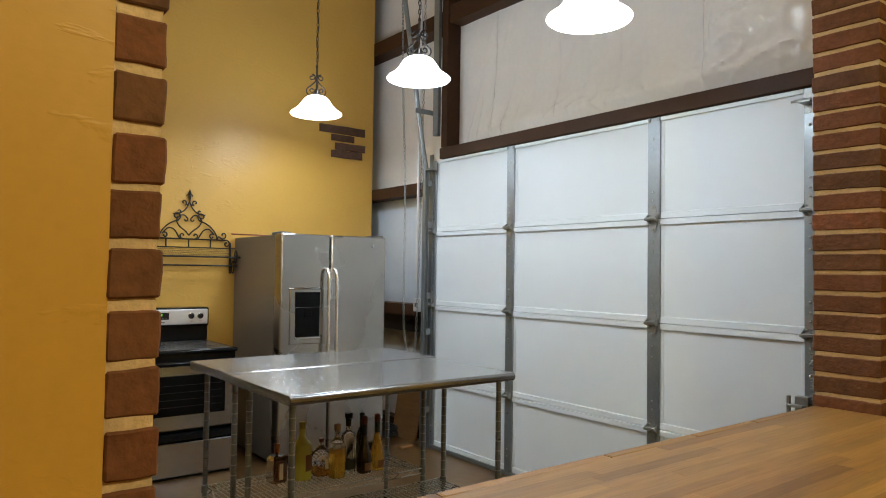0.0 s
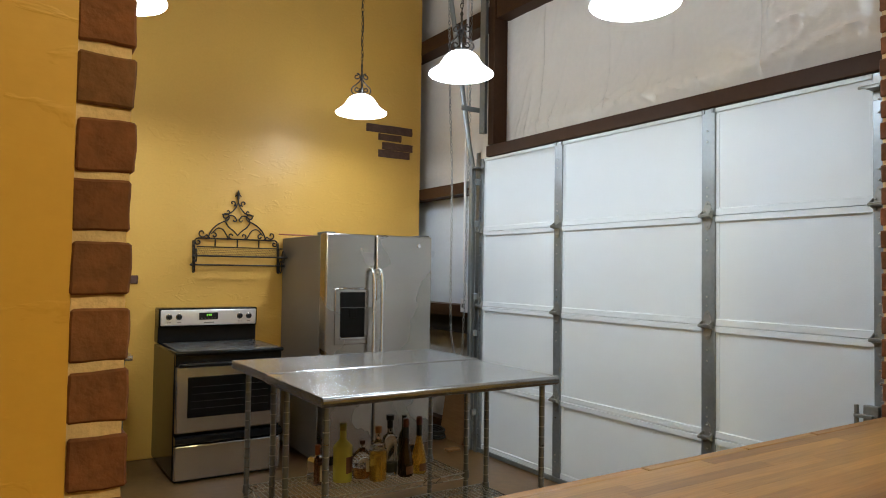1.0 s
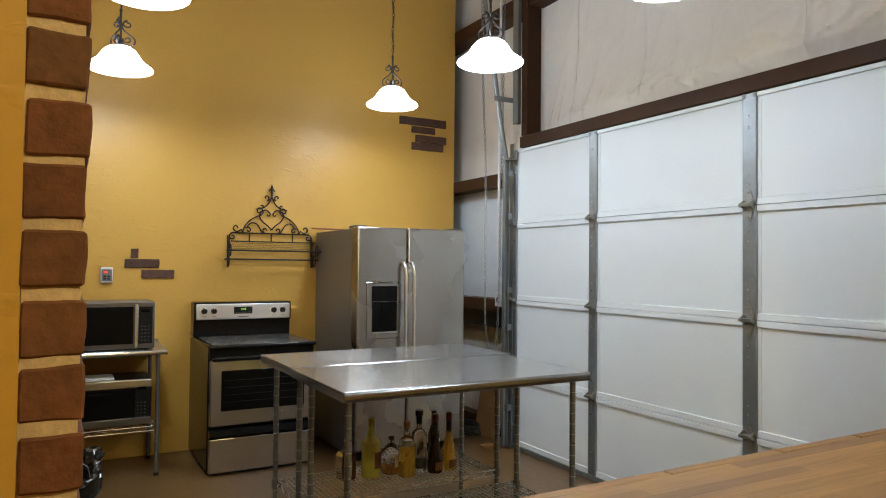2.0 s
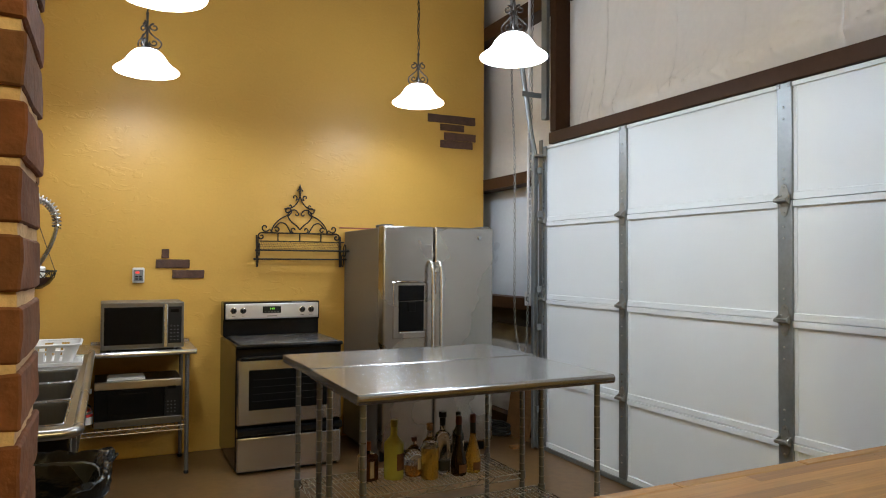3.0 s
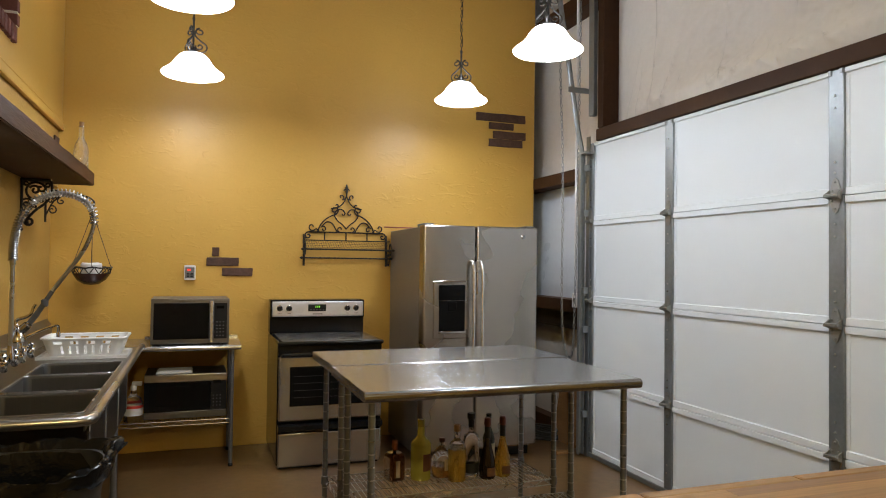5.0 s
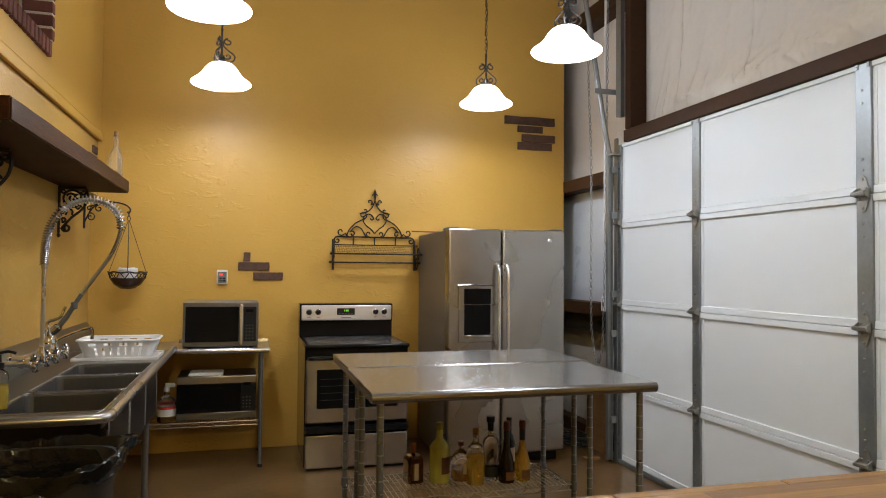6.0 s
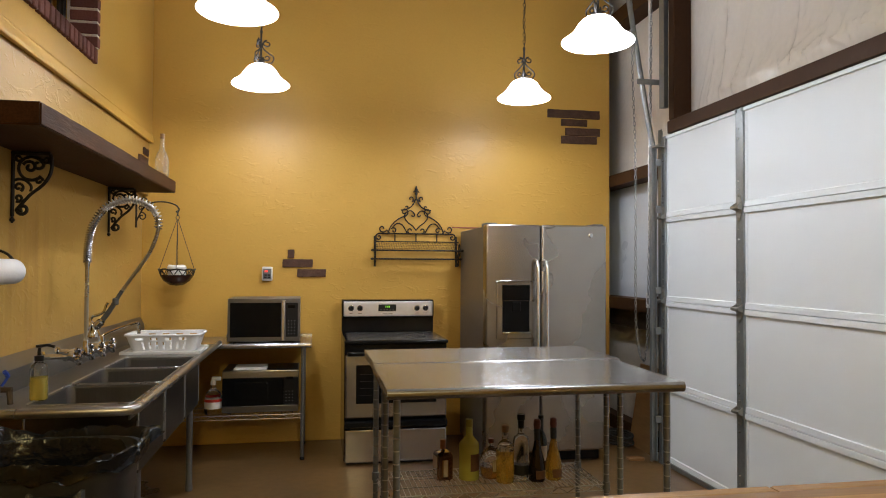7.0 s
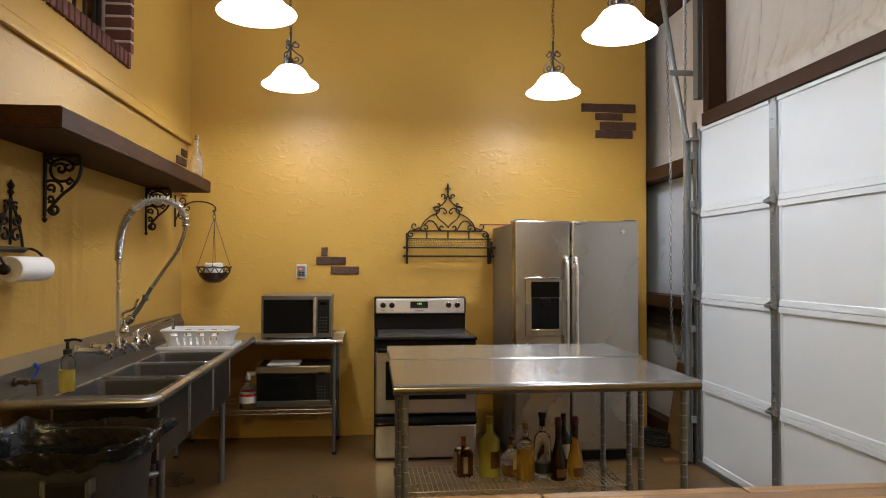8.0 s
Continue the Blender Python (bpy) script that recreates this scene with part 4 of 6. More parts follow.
        part("drain_pipe", b, WHITE_PLASTIC, t, "pale drain pipe")
    return t


def cross_handle(bm, c, r=0.040):
    """Four stubby lobes round a hub, as on old sink taps."""
    for a in (20, 110, 200, 290):
        u = Vector((0, math.cos(radians(a)), math.sin(radians(a))))
        p = Vector(c)
        tube(bm, [p, p + u * r * 0.5, p + u * r * 0.8, p + u * r * 1.05, p + u * r * 1.2], [0.010, 0.010, 0.0145, 0.0145, 0.006], n=10)
    lathe(bm, [(0.017, -0.045), (0.024, -0.030), (0.024, -0.016), (0.015, -0.008), (0.018, 0.006), (0.014, 0.016), (0.004, 0.019)], c, n=14, axis="x")
    return bm


def spray_faucet(place):
    """Origin at the wall, at the height of the mixing body."""
    t = thing("pre_rinse_faucet", place, "chrome pre-rinse faucet with coiled spring hose and spray head", "faucet")
    b = bmesh.new()
    lathe(b, [(0.02, -0.11), (0.024, -0.10), (0.017, -0.07), (0.017, 0.07), (0.024, 0.10), (0.02, 0.11)], (0.13, 0, 0), n=14, axis="y")
    for y in (-0.1, 0.1):
        lathe(b, [(0.028, -0.114), (0.028, -0.104), (0.014, -0.098), (0.014, 0.02)], (0.13, y, 0), n=12, axis="x")
    lathe(b, [(0.018, 0.0), (0.022, 0.03), (0.016, 0.05), (0.012, 0.08)], (0.19, 0, -0.01), n=12)
    tube(b, [(0.13, 0, 0), (0.19, 0, 0.0)], 0.015, n=10)
    part("body", b, CHROME, t)
    for y in (-0.1, 0.1):
        part("tap_handle", cross_handle(bmesh.new(), (0.185, y, 0.0)), CHROME, t)
    b = bmesh.new()
    tube(b, [(0.19, 0, 0.05), (0.19, 0, 0.47)], 0.0105, n=10)
    lathe(b, [(0.012, 0.45), (0.014, 0.46), (0.014, 0.5), (0.01, 0.51)], (0.19, 0, 0), n=10)
    part("riser", b, COIL, t)
    # hose: up out of the riser, over an arch and back down to the spray head
    arch = bend([(0.19, 0, 0.47), (0.193, 0, 0.56), (0.215, 0, 0.66), (0.27, 0.01, 0.745), (0.36, 0.015, 0.795), (0.46, 0.02, 0.80), (0.545, 0.025, 0.765), (0.582, 0.03, 0.70), (0.575, 0.03, 0.62), (0.53, 0.03, 0.52), (0.455, 0.03, 0.42), (0.38, 0.03, 0.325)], 8)
    arch = [(0.19 + (x - 0.19) * 0.86, y, z) for x, y, z in arch]
    b = bmesh.new()
    tube(b, arch, 0.0095, n=8)
    hose = part("hose", b, COIL, t, "grey flexible hose")
    dense = bend(arch[:62], 14)
    b = bmesh.new()
    pts, ang = [], 0.0
    for i in range(1, len(dense)):
        p, q = Vector(dense[i - 1]), Vector(dense[i])
        way = (q - p).normalized()
        side = Vector((0, 1, 0))
        up = way.cross(side).normalized()
        # the coil opens out along the arch
        f = i / len(dense)
        ang += (q - p).length * 2 * math.pi / (0.008 + 0.008 * min(1, f * 2.4))
        pts.append(tuple(q + (side * math.cos(ang) + up * math.sin(ang)) * 0.0185))
    tube(b, pts, 0.0036, n=5)
    part("spring", b, COIL, t, "open coil spring")
    b = bmesh.new()
    tube(b, bend([(0.3534, 0.03, 0.325), (0.322, 0.03, 0.27), (0.29, 0.03, 0.215), (0.258, 0.03, 0.17)]), [0.0105] * 6 + [0.0125] * 6 + [0.0135] * 7, n=10)
    lathe(b, [(0.011, -0.02), (0.0165, -0.016), (0.0165, 0.012), (0.011, 0.016)], (0.322, 0.03, 0.27), n=12)
    part("grip", b, GREY_PLASTIC, t, "dark grey spray grip")
    b = bmesh.new()
    tube(b, bend([(0.262, 0.03, 0.172), (0.24, 0.03, 0.15), (0.218, 0.03, 0.128)]), [0.015] * 3 + [0.022] * 6 + [0.019] * 4, n=12)
    lathe(b, [(0.012, 0.04), (0.022, 0.026), (0.038, -0.012), (0.039, -0.024), (0.018, -0.032)], (0.21, 0.03, 0.11), n=18)
    part("spray_head", b, CHROME, t)
    b = bmesh.new()
    tube(b, bend([(0.222, 0.03, 0.145), (0.203, 0.03, 0.165), (0.208, 0.03, 0.188), (0.24, 0.03, 0.20), (0.264, 0.03, 0.215), (0.274, 0.03, 0.245), (0.284, 0.03, 0.262)], 4), [0.008] * 12 + [0.0075] * 5 + [0.0065] * 8, n=8)
    part("trigger", b, CHROME, t)
    return t


def swing_faucet(place):
    t = thing("swing_faucet", place, "chrome wall-mounted sink faucet with long swing spout", "faucet")
    b = bmesh.new()
    lathe(b, [(0.018, -0.11), (0.022, -0.10), (0.015, -0.07), (0.015, 0.07), (0.022, 0.10), (0.018, 0.11)], (0.11, 0, 0), n=14, axis="y")
    for y in (-0.1, 0.1):
        lathe(b, [(0.027, -0.11), (0.027, -0.10), (0.013, -0.095), (0.013, 0.02)], (0.11, y, 0), n=12, axis="x")
    lathe(b, [(0.016, -0.02), (0.018, 0.02), (0.012, 0.05)], (0.13, 0, 0.02), n=12)
    part("body", b, CHROME, t)
    for y in (-0.1, 0.1):
        part("tap_handle", cross_handle(bmesh.new(), (0.16, y, 0.0)), CHROME, t)
    b = bmesh.new()
    tube(b, bend([(0.13, 0, 0.05), (0.135, 0.03, 0.07), (0.18, 0.16, 0.095), (0.235, 0.29, 0.115), (0.25, 0.325, 0.11), (0.253, 0.33, 0.08), (0.253, 0.33, 0.06)]), 0.008, n=8)
    lathe(b, [(0.011, 0.045), (0.012, 0.06), (0.011, 0.075)], (0.253, 0.33, 0.0), n=10)
    part("spout", b, CHROME, t)
    return t


sink_unit((LEFT + 0.004, 2.86, 0.0))
spray_faucet((LEFT + 0.018, 3.82, 0.985))
swing_faucet((LEFT + 0.018, 4.30, 0.965))
valve = thing("sink_valve", (LEFT + 0.038, 3.10, 0.93), "dull metal sink valve with blue lever handle", "valve")
b = bmesh.new()
lathe(b, [(0.02, -0.0), (0.02, 0.01), (0.012, 0.015), (0.012, 0.11)], (0, 0, 0), n=12, axis="x")
tube(b, [(0.06, -0.03, 0), (0.06, 0.03, 0)], 0.014, n=8)
tube(b, [(0.10, 0, 0), (0.105, 0, -0.06)], 0.012, n=8)
part("valve_body", b, BRASS, valve, "aged brass valve body")
b = bmesh.new()
tube(b, bend([(0.07, 0.0, 0.015), (0.085, 0.02, 0.05), (0.08, 0.0, 0.075)]), [0.006] * 6 + [0.009] * 7, n=6)
part("lever", b, BLUE, valve, "blue plastic lever")

# side table with two microwaves
side = thing("side_table", (LEFT + 0.02, 5.235, 0.0), "stainless side table with grooved posts and wire shelf", "table")
b = bmesh.new()
R = 0.018
box(b, 0.0, 1.32, 0.018, 0.57, 0.855, 0.868)
tube(b, [(0.63, 0.016, 0.851), (1.315, 0.016, 0.851)], R, n=12)
box(b, 1.314, 1.32, 0.02, 0.57, 0.832, 0.866)
box(b, 0.64, 1.32, 0.56, 0.575, 0.855, 0.885)
part("tabletop", b, TOPSTEEL, side, "stainless top with rolled edge")
for x in (0.10, 1.258):
    for y in (0.035, 0.50):
        b = bmesh.new()
        lathe(b, post_profile(0.0145, 0.02, 0.85), (x, y, 0), n=12)
        lg = part("leg", b, POST, side, "grooved chromed post")
        b = bmesh.new()
        lathe(b, [(0.016, 0.0), (0.018, 0.012), (0.01, 0.025)], (x, y, 0), n=10)
        part("foot", b, PLASTIC_BLACK, lg)
tagged(part("wire_shelf", wire_shelf(0.10, 1.262, 0.06, 0.515, 0.335), SPRING, side, "chromed wire shelf"), kind="stuff")


def microwave(place, label, w, d, h, steel_frame, turn=0.0):
    t = thing("microwave", place, label, "microwave oven", turn=turn)
    part("case", bx(0, w, 0.02, d, 0.012, h, bevel=0.005), FRIDGE_SIDE if steel_frame else PLASTIC_BLACK, t)
    if steel_frame:
        part("front_frame", bx(0, w, 0.0, 0.03, 0.012, h, bevel=0.005), MICRO, t, "stainless front")
        part("door_glass", bx(0.018, w * 0.735, -0.005, 0.02, 0.045, h - 0.03, bevel=0.004), GLASS_BLACK, t, "black glass door")
        part("control_panel", bx(w * 0.80, w - 0.016, -0.005, 0.02, 0.045, h - 0.03, bevel=0.003), PLASTIC_BLACK, t, "black keypad panel")
        b = bmesh.new()
        box(b, w * 0.742, w * 0.79, -0.036, -0.024, 0.02, h - 0.012, bevel=0.005)
        box(b, w * 0.75, w * 0.782, -0.026, 0.005, 0.03, 0.05)
        box(b, w * 0.75, w * 0.782, -0.026, 0.005, h - 0.05, h - 0.03)
        part("handle", b, SPRING, t, "bright vertical bar handle")
    else:
        part("front_strip", bx(0, w, -0.002, 0.03, h - 0.055, h, bevel=0.006), STEEL, t, "stainless upper strip")
        part("base_strip", bx(0, w, -0.002, 0.03, 0.012, 0.06, bevel=0.004), MICRO, t, "stainless lower strip")
        part("door_glass", bx(0.0, w * 0.8, 0.0, 0.022, 0.062, h - 0.057, bevel=0.003), GLASS_BLACK, t, "black door")
        part("window", bx(0.08, w * 0.6, -0.003, 0.01, 0.10, h - 0.085, bevel=0.003), GLASS_BLACK, t)
        part("control_panel", bx(w * 0.805, w, 0.0, 0.022, 0.062, h - 0.057, bevel=0.003), PLASTIC_BLACK, t)
    for i in range(3):
        for k in range(5):
            x0, z0 = w * 0.83 + i * w * 0.042, 0.065 + k * 0.024
            part("key", bx(x0, x0 + 0.009, -0.0075, -0.004, z0, z0 + 0.006), GREY_PLASTIC, t)
    part("clock_display", bx(w * 0.83, w * 0.93, -0.0075, -0.004, h - 0.07, h - 0.05), GLASS_BLACK, t)
    for x in (0.05, w - 0.05):
        for y in (0.05, d - 0.05):
            part("foot", bx(x - 0.012, x + 0.012, y - 0.012, y + 0.012, 0.0, 0.014), RUBBER, t)
    return t


microwave((0.320, 5.268, 0.868), "stainless microwave with black glass door on the side table", 0.524, 0.38, 0.330, True, 1.0)
microwave((0.285, 5.30, 0.341), "black microwave with stainless strips on the wire shelf", 0.55, 0.38, 0.322, False, 0.5)
b = bx(0, 0.24, 0, 0.2, 0, 0.010, bevel=0.002)
box(b, 0.01, 0.235, 0.01, 0.19, 0.010, 0.018, bevel=0.002)
solid("paper_stack", b, PAPER, "white folded papers lying on the lower microwave", "papers", (0.36, 5.33, 0.664))
jug = thing("spray_jug", (0.215, 5.36, 0.341), "clear plastic jug with red and white label", "jug")
b = bmesh.new()
lathe(b, [(0.058, 0.0), (0.064, 0.01), (0.064, 0.125), (0.05, 0.16), (0.022, 0.185), (0.018, 0.215)], n=20)
part("bottle", b, GLASS, jug)
b = bmesh.new()
lathe(b, [(0.0652, 0.045), (0.0652, 0.105)], n=20, cap=False)
part("label", b, WHITE_PLASTIC, jug, "white label")
b = bmesh.new()
lathe(b, [(0.0658, 0.095), (0.0658, 0.115)], n=20, cap=False)
part("label_band", b, RED, jug, "red band")
b = bmesh.new()
lathe(b, [(0.02, 0.215), (0.02, 0.24), (0.014, 0.25)], n=12)
box(b, -0.012, 0.055, -0.012, 0.012, 0.245, 0.275, bevel=0.006)
part("sprayer", b, WHITE_PLASTIC, jug, "white spray trigger")

# dish rack
rack = thing("dish_rack", (-0.236, 4.70, 0.871), "white plastic dish drying rack on a drip tray", "dish rack")
W, D = 0.445, 0.30
b = bmesh.new()
box(b, -0.03, W + 0.02, -0.03, D + 0.02, 0.0, 0.008, bevel=0.003)
for y in (-0.03, D + 0.012):
    box(b, -0.03, W + 0.02, y, y + 0.008, 0.006, 0.02, bevel=0.003)
for x in (-0.03, W + 0.012):
    box(b, x, x + 0.008, -0.03, D + 0.02, 0.006, 0.02, bevel=0.003)
part("drip_tray", b, WHITE_PLASTIC, rack)
b = bmesh.new()
H_RACK = 0.122


def rack_point(s, v):
    """Outline of the flared tub: s runs once round the rim in 120 steps, v from base to rim."""
    g = -0.028 + 0.036 * v
    r = 0.035 + 0.012 * v
    side, u = divmod(s, 30)
    corner = ((-1, -1), (1, -1), (1, 1), (-1, 1))[side % 4]
    hx, hy = W / 2 + g, D / 2 + g
    cx, cy = corner[0] * (hx - r), corner[1] * (hy - r)
    a0 = (180, 270, 0, 90)[side % 4]
    if u < 6:
        w = radians(a0 + 90 * u / 6)
        return cx + r * math.cos(w), cy + r * math.sin(w)
    nxt = ((1, -1), (1, 1), (-1, 1), (-1, -1))[side % 4]
    w = radians(a0 + 90)
    x0, y0 = cx + r * math.cos(w), cy + r * math.sin(w)
    x1, y1 = nxt[0] * (hx - r) + r * math.cos(w), nxt[1] * (hy - r) + r * math.sin(w)
    f = (u - 6) / 24
    return x0 + (x1 - x0) * f, y0 + (y1 - y0) * f


levels = (0.0, 0.12, 0.58, 0.68, 0.84, 1.0)
grid = [[b.verts.new((W / 2 + rack_point(s, v)[0], D / 2 + rack_point(s, v)[1], 0.014 + (H_RACK - 0.014) * v)) for s in range(120)] for v in levels]
for k in range(5):
    for s in range(120):
        u = s % 30
        if u >= 7 and ((k == 1 and u % 3 == 0) or (k == 3 and (u - 7) % 6 < 3)):
            continue
        b.faces.new((grid[k][s], grid[k][(s + 1) % 120], grid[k + 1][(s + 1) % 120], grid[k + 1][s]))
b.faces.new(grid[0])
bmesh.ops.recalc_face_normals(b, faces=b.faces[:])
bmesh.ops.solidify(b, geom=b.faces[:], thickness=0.004)
tube(b, [(W / 2 + rack_point(s, 1.03)[0], D / 2 + rack_point(s, 1.03)[1], H_RACK - 0.002) for s in range(120)], 0.008, n=6, closed=True)
for i in range(10):
    x = 0.04 + i * 0.037
    tube(b, bend([(x, 0.05, 0.016), (x, 0.06, 0.07), (x, 0.12, 0.07), (x, 0.13, 0.016)]), 0.003, n=5)
part("basket", b, WHITE_PLASTIC, rack, "slotted white basket")

soap = thing("soap_dispenser", (-0.190, 3.18, 0.871), "clear pump bottle of yellow dish soap", "soap bottle")
b = bmesh.new()
lathe(b, [(0.029, 0.0), (0.031, 0.008), (0.031, 0.118), (0.027, 0.134), (0.014, 0.146), (0.014, 0.158)], n=20)
part("bottle", b, GLASS, soap)
b = bmesh.new()
lathe(b, [(0.030, 0.003), (0.0318, 0.009), (0.0318, 0.088), (0.029, 0.0885)], n=20, cap=False)
part("soap", b, SOAP, soap, "yellow liquid")
b = bmesh.new()
lathe(b, [(0.017, 0.15), (0.017, 0.17), (0.008, 0.172), (0.006, 0.2), (0.013, 0.202), (0.013, 0.212)], n=12)
tube(b, [(0, 0, 0.207), (0.03, 0.0, 0.21), (0.055, 0.0, 0.203)], 0.006, n=6)
part("pump", b, PLASTIC_BLACK, soap, "black pump")
soap.scale = (1.1, 1.1, 1.1)

# ---- bin ----
def bin_ring(a, rx, ry, p=3.2):
    c, s = math.cos(a), math.sin(a)
    k = (abs(c) ** p + abs(s) ** p) ** (-1 / p)
    return rx * k * c, ry * k * s


trash = thing("trash_bin", (0.072, 2.545, 0.115), "grey plastic bin with black liner folded over its rim", "trash bin")
b = bmesh.new()
N = 40
prof = [(0.74, -0.115), (0.76, -0.095), (0.97, 0.62), (1.0, 0.63), (1.02, 0.66), (1.02, 0.69), (0.97, 0.69), (0.95, 0.6), (0.74, 0.04)]
rings = []
for f, z in prof:
    rings.append([b.verts.new((*bin_ring(2 * math.pi * i / N, 0.28 * f, 0.235 * f), z)) for i in range(N)])
for r0, r1 in zip(rings, rings[1:]):
    for i in range(N):
        b.faces.new((r0[i], r0[(i + 1) % N], r1[(i + 1) % N], r1[i]))
b.faces.new(rings[0][::-1])
b.faces.new(rings[-1])
body = part("body", b, BIN, trash, "dark grey body")
b = bmesh.new()
box(b, 0.04, 0.165, -0.243, -0.2, 0.46, 0.612, bevel=0.004)
part("label_plate", b, PLASTIC_BLACK, body)
for x in (0.038, 0.167):
    part("handle_rib", bx(x - 0.003, x + 0.003, -0.248, -0.2, 0.455, 0.618, bevel=0.002), GREY_PLASTIC, body)
    part("handle_lug", bx(x - 0.016 if x < 0.1 else x + 0.002, x - 0.002 if x < 0.1 else x + 0.016, -0.244, -0.2, 0.575, 0.625, bevel=0.005), GREY_PLASTIC, body)
part("plate_edge", bx(0.036, 0.169, -0.248, -0.2, 0.453, 0.460, bevel=0.002), GREY_PLASTIC, body)
b = bmesh.new()
N = 192
steps = [(0.80, 0.42), (0.84, 0.52), (0.89, 0.60), (0.94, 0.66), (0.98, 0.695), (1.02, 0.712), (1.05, 0.710), (1.065, 0.702), (1.07, 0.692), (1.075, 0.682), (1.08, 0.673), (1.085, 0.666)]
rings = []
for j, (f, z) in enumerate(steps):
    ring = []
    for i in range(N):
        a = 2 * math.pi * i / N
        c, q = math.cos(a), math.sin(a)
        fold = noise.noise(Vector((2.6 * c, 2.6 * q, 0.3 * j))) + 0.8 * noise.noise(Vector((5.5 * c, 5.5 * q, 0.5 * j + 7))) + 0.35 * noise.noise(Vector((11 * c, 11 * q, 0.9 * j + 3)))
        tip = math.exp(-((a - 0.72) / 0.13) ** 2)
        g = f + 0.022 * fold * (0.4 + 0.16 * j) + tip * 0.024 * j
        x, y = bin_ring(a, 0.28 * g, 0.235 * g)
        ring.append(b.verts.new((x, y, z + 0.024 * fold + tip * (0.005 + 0.0015 * j))))
    rings.append(ring)
for r0, r1 in zip(rings, rings[1:]):
    for i in range(N):
        b.faces.new((r0[i], r0[(i + 1) % N], r1[(i + 1) % N], r1[i]))
liner = part("liner", b, BAG, trash, "black plastic liner")
b = bmesh.new()
cap = [b.verts.new((*bin_ring(2 * math.pi * i / 32, 0.28 * 0.88, 0.235 * 0.88), 0.42 + 0.02 * noise.noise(Vector((i * 0.4, 0, 0))))) for i in range(32)]
b.faces.new(cap)
part("liner_inside", b, BAG, liner)

# ---- shelf on the west wall ----
shelf = thing("wall_shelf", (LEFT, 2.757, 1.963), "thick dark-stained wooden shelf on scrolled iron brackets", "shelf")
b = bx(0.0, 0.363, 0.0, 2.478, 0.0, 0.09)
bmesh.ops.subdivide_edges(b, edges=[e for e in b.edges if abs((e.verts[0].co - e.verts[1].co).y) > 1], cuts=40)
for v in b.verts:
    if v.co.x > 0.3:
        v.co.x += 0.006 * noise.noise(Vector((v.co.y * 4, v.co.z * 20, 1)))
        v.co.z += 0.004 * noise.noise(Vector((v.co.y * 5, 3, v.co.z * 9)))
bmesh.ops.bevel(b, geom=[e for e in b.edges if e.calc_face_angle(0) > 1], offset=0.006, segments=2, affect="EDGES")
part("board", b, DARK_WOOD, shelf, "dark-stained thick plank with worn edges")


def bracket(parent, y, depth=0.165, drop=0.30, r=0.0085):
    """Cast scroll bracket in the plane across the wall; u out from the wall, v down from the board."""
    b = bmesh.new()

    def put(line, rr=r):
        tube(b, [(u, y, -v) for u, v in line], rr, n=6)
    put([(0.008, 0.0), (0.008, drop)], 0.009)
    put([(0.0, 0.010), (depth, 0.010)], 0.009)
    # bowed outer rod that ends in a curl at the foot
    put(bend([(depth, 0.012), (depth * 1.04, 0.06), (depth * 0.98, 0.11), (depth * 0.80, 0.155), (depth * 0.52, 0.195), (0.052, 0.235), (0.030, 0.262)], 6) + spiral(0.050, drop - 0.034, 0.026, 0.007, 170, -270, 16))
    # a ring of two opposed scrolls, with smaller curls in the corners
    put([(0.085 + 0.054 * math.cos(radians(q)), 0.078 + 0.054 * math.sin(radians(q))) for q in range(40, 341, 15)] + spiral(0.112, 0.060, 0.026, 0.006, -30, 300, 14), r * 0.9)
    put(spiral(0.078, 0.072, 0.030, 0.006, 200, 620, 20), r * 0.9)
    put(bend([(0.01, 0.135), (0.035, 0.128), (0.062, 0.135), (0.085, 0.16), (0.082, 0.185)], 5), r * 0.8)
    for cu, cv, rr, a0, turn in ((0.032, 0.165, 0.022, 60, -400), (0.030, 0.030, 0.018, 0, 380), (0.148, 0.036, 0.018, 180, -380), (0.118, 0.135, 0.018, 0, -380), (0.032, 0.215, 0.018, 120, -400)):
        put(spiral(cu, cv, rr, rr * 0.22, a0, a0 + turn, 16), r * 0.8)
    lathe(b, [(0.003, -0.03), (0.014, -0.015), (0.003, 0.0)], (0.008, y, -drop), n=8)
    return part("bracket", b, IRON, parent, "black scrolled iron bracket")


for y in (0.663, 2.143):
    bracket(shelf, y)


def bottle(name, place, prof, material, label, parts=(), turn=0.0, square=False, size=0.89):
    t = thing(name, place, label, "bottle", "bottles on the wire shelf" if place[2] < 1 else "", turn)
    b = bmesh.new()
    lathe(b, prof, n=4 if square else 24)
    if square:
        bmesh.ops.rotate(b, verts=b.verts[:], cent=(0, 0, 0), matrix=Matrix.Rotation(radians(45), 3, "Z"))
        bmesh.ops.bevel(b, geom=[e for e in b.edges if abs((e.verts[0].co - e.verts[1].co).z) > 0.004], offset=0.012, segments=3, affect="EDGES")
    part("glass", b, material, t)
    if place[2] < 1:
        t.scale = (size, size, size)
    for kind, prof2, m2, lab in parts:
        b = bmesh.new()
        if kind == "front_label":
            r, z0, z1, half = prof2
            rows = [[b.verts.new((r * math.sin(a), -r * math.cos(a), z)) for a in [radians(-half + 2 * half * i / 8) for i in range(9)]] for z in (z0, z1)]
            for i in range(8):
                b.faces.new((rows[0][i], rows[0][i + 1], rows[1][i + 1], rows[1][i]))
            part("label", b, m2, t, lab)
        else:
            lathe(b, prof2, n=20)
            part(kind, b, m2, t, lab)
    return t


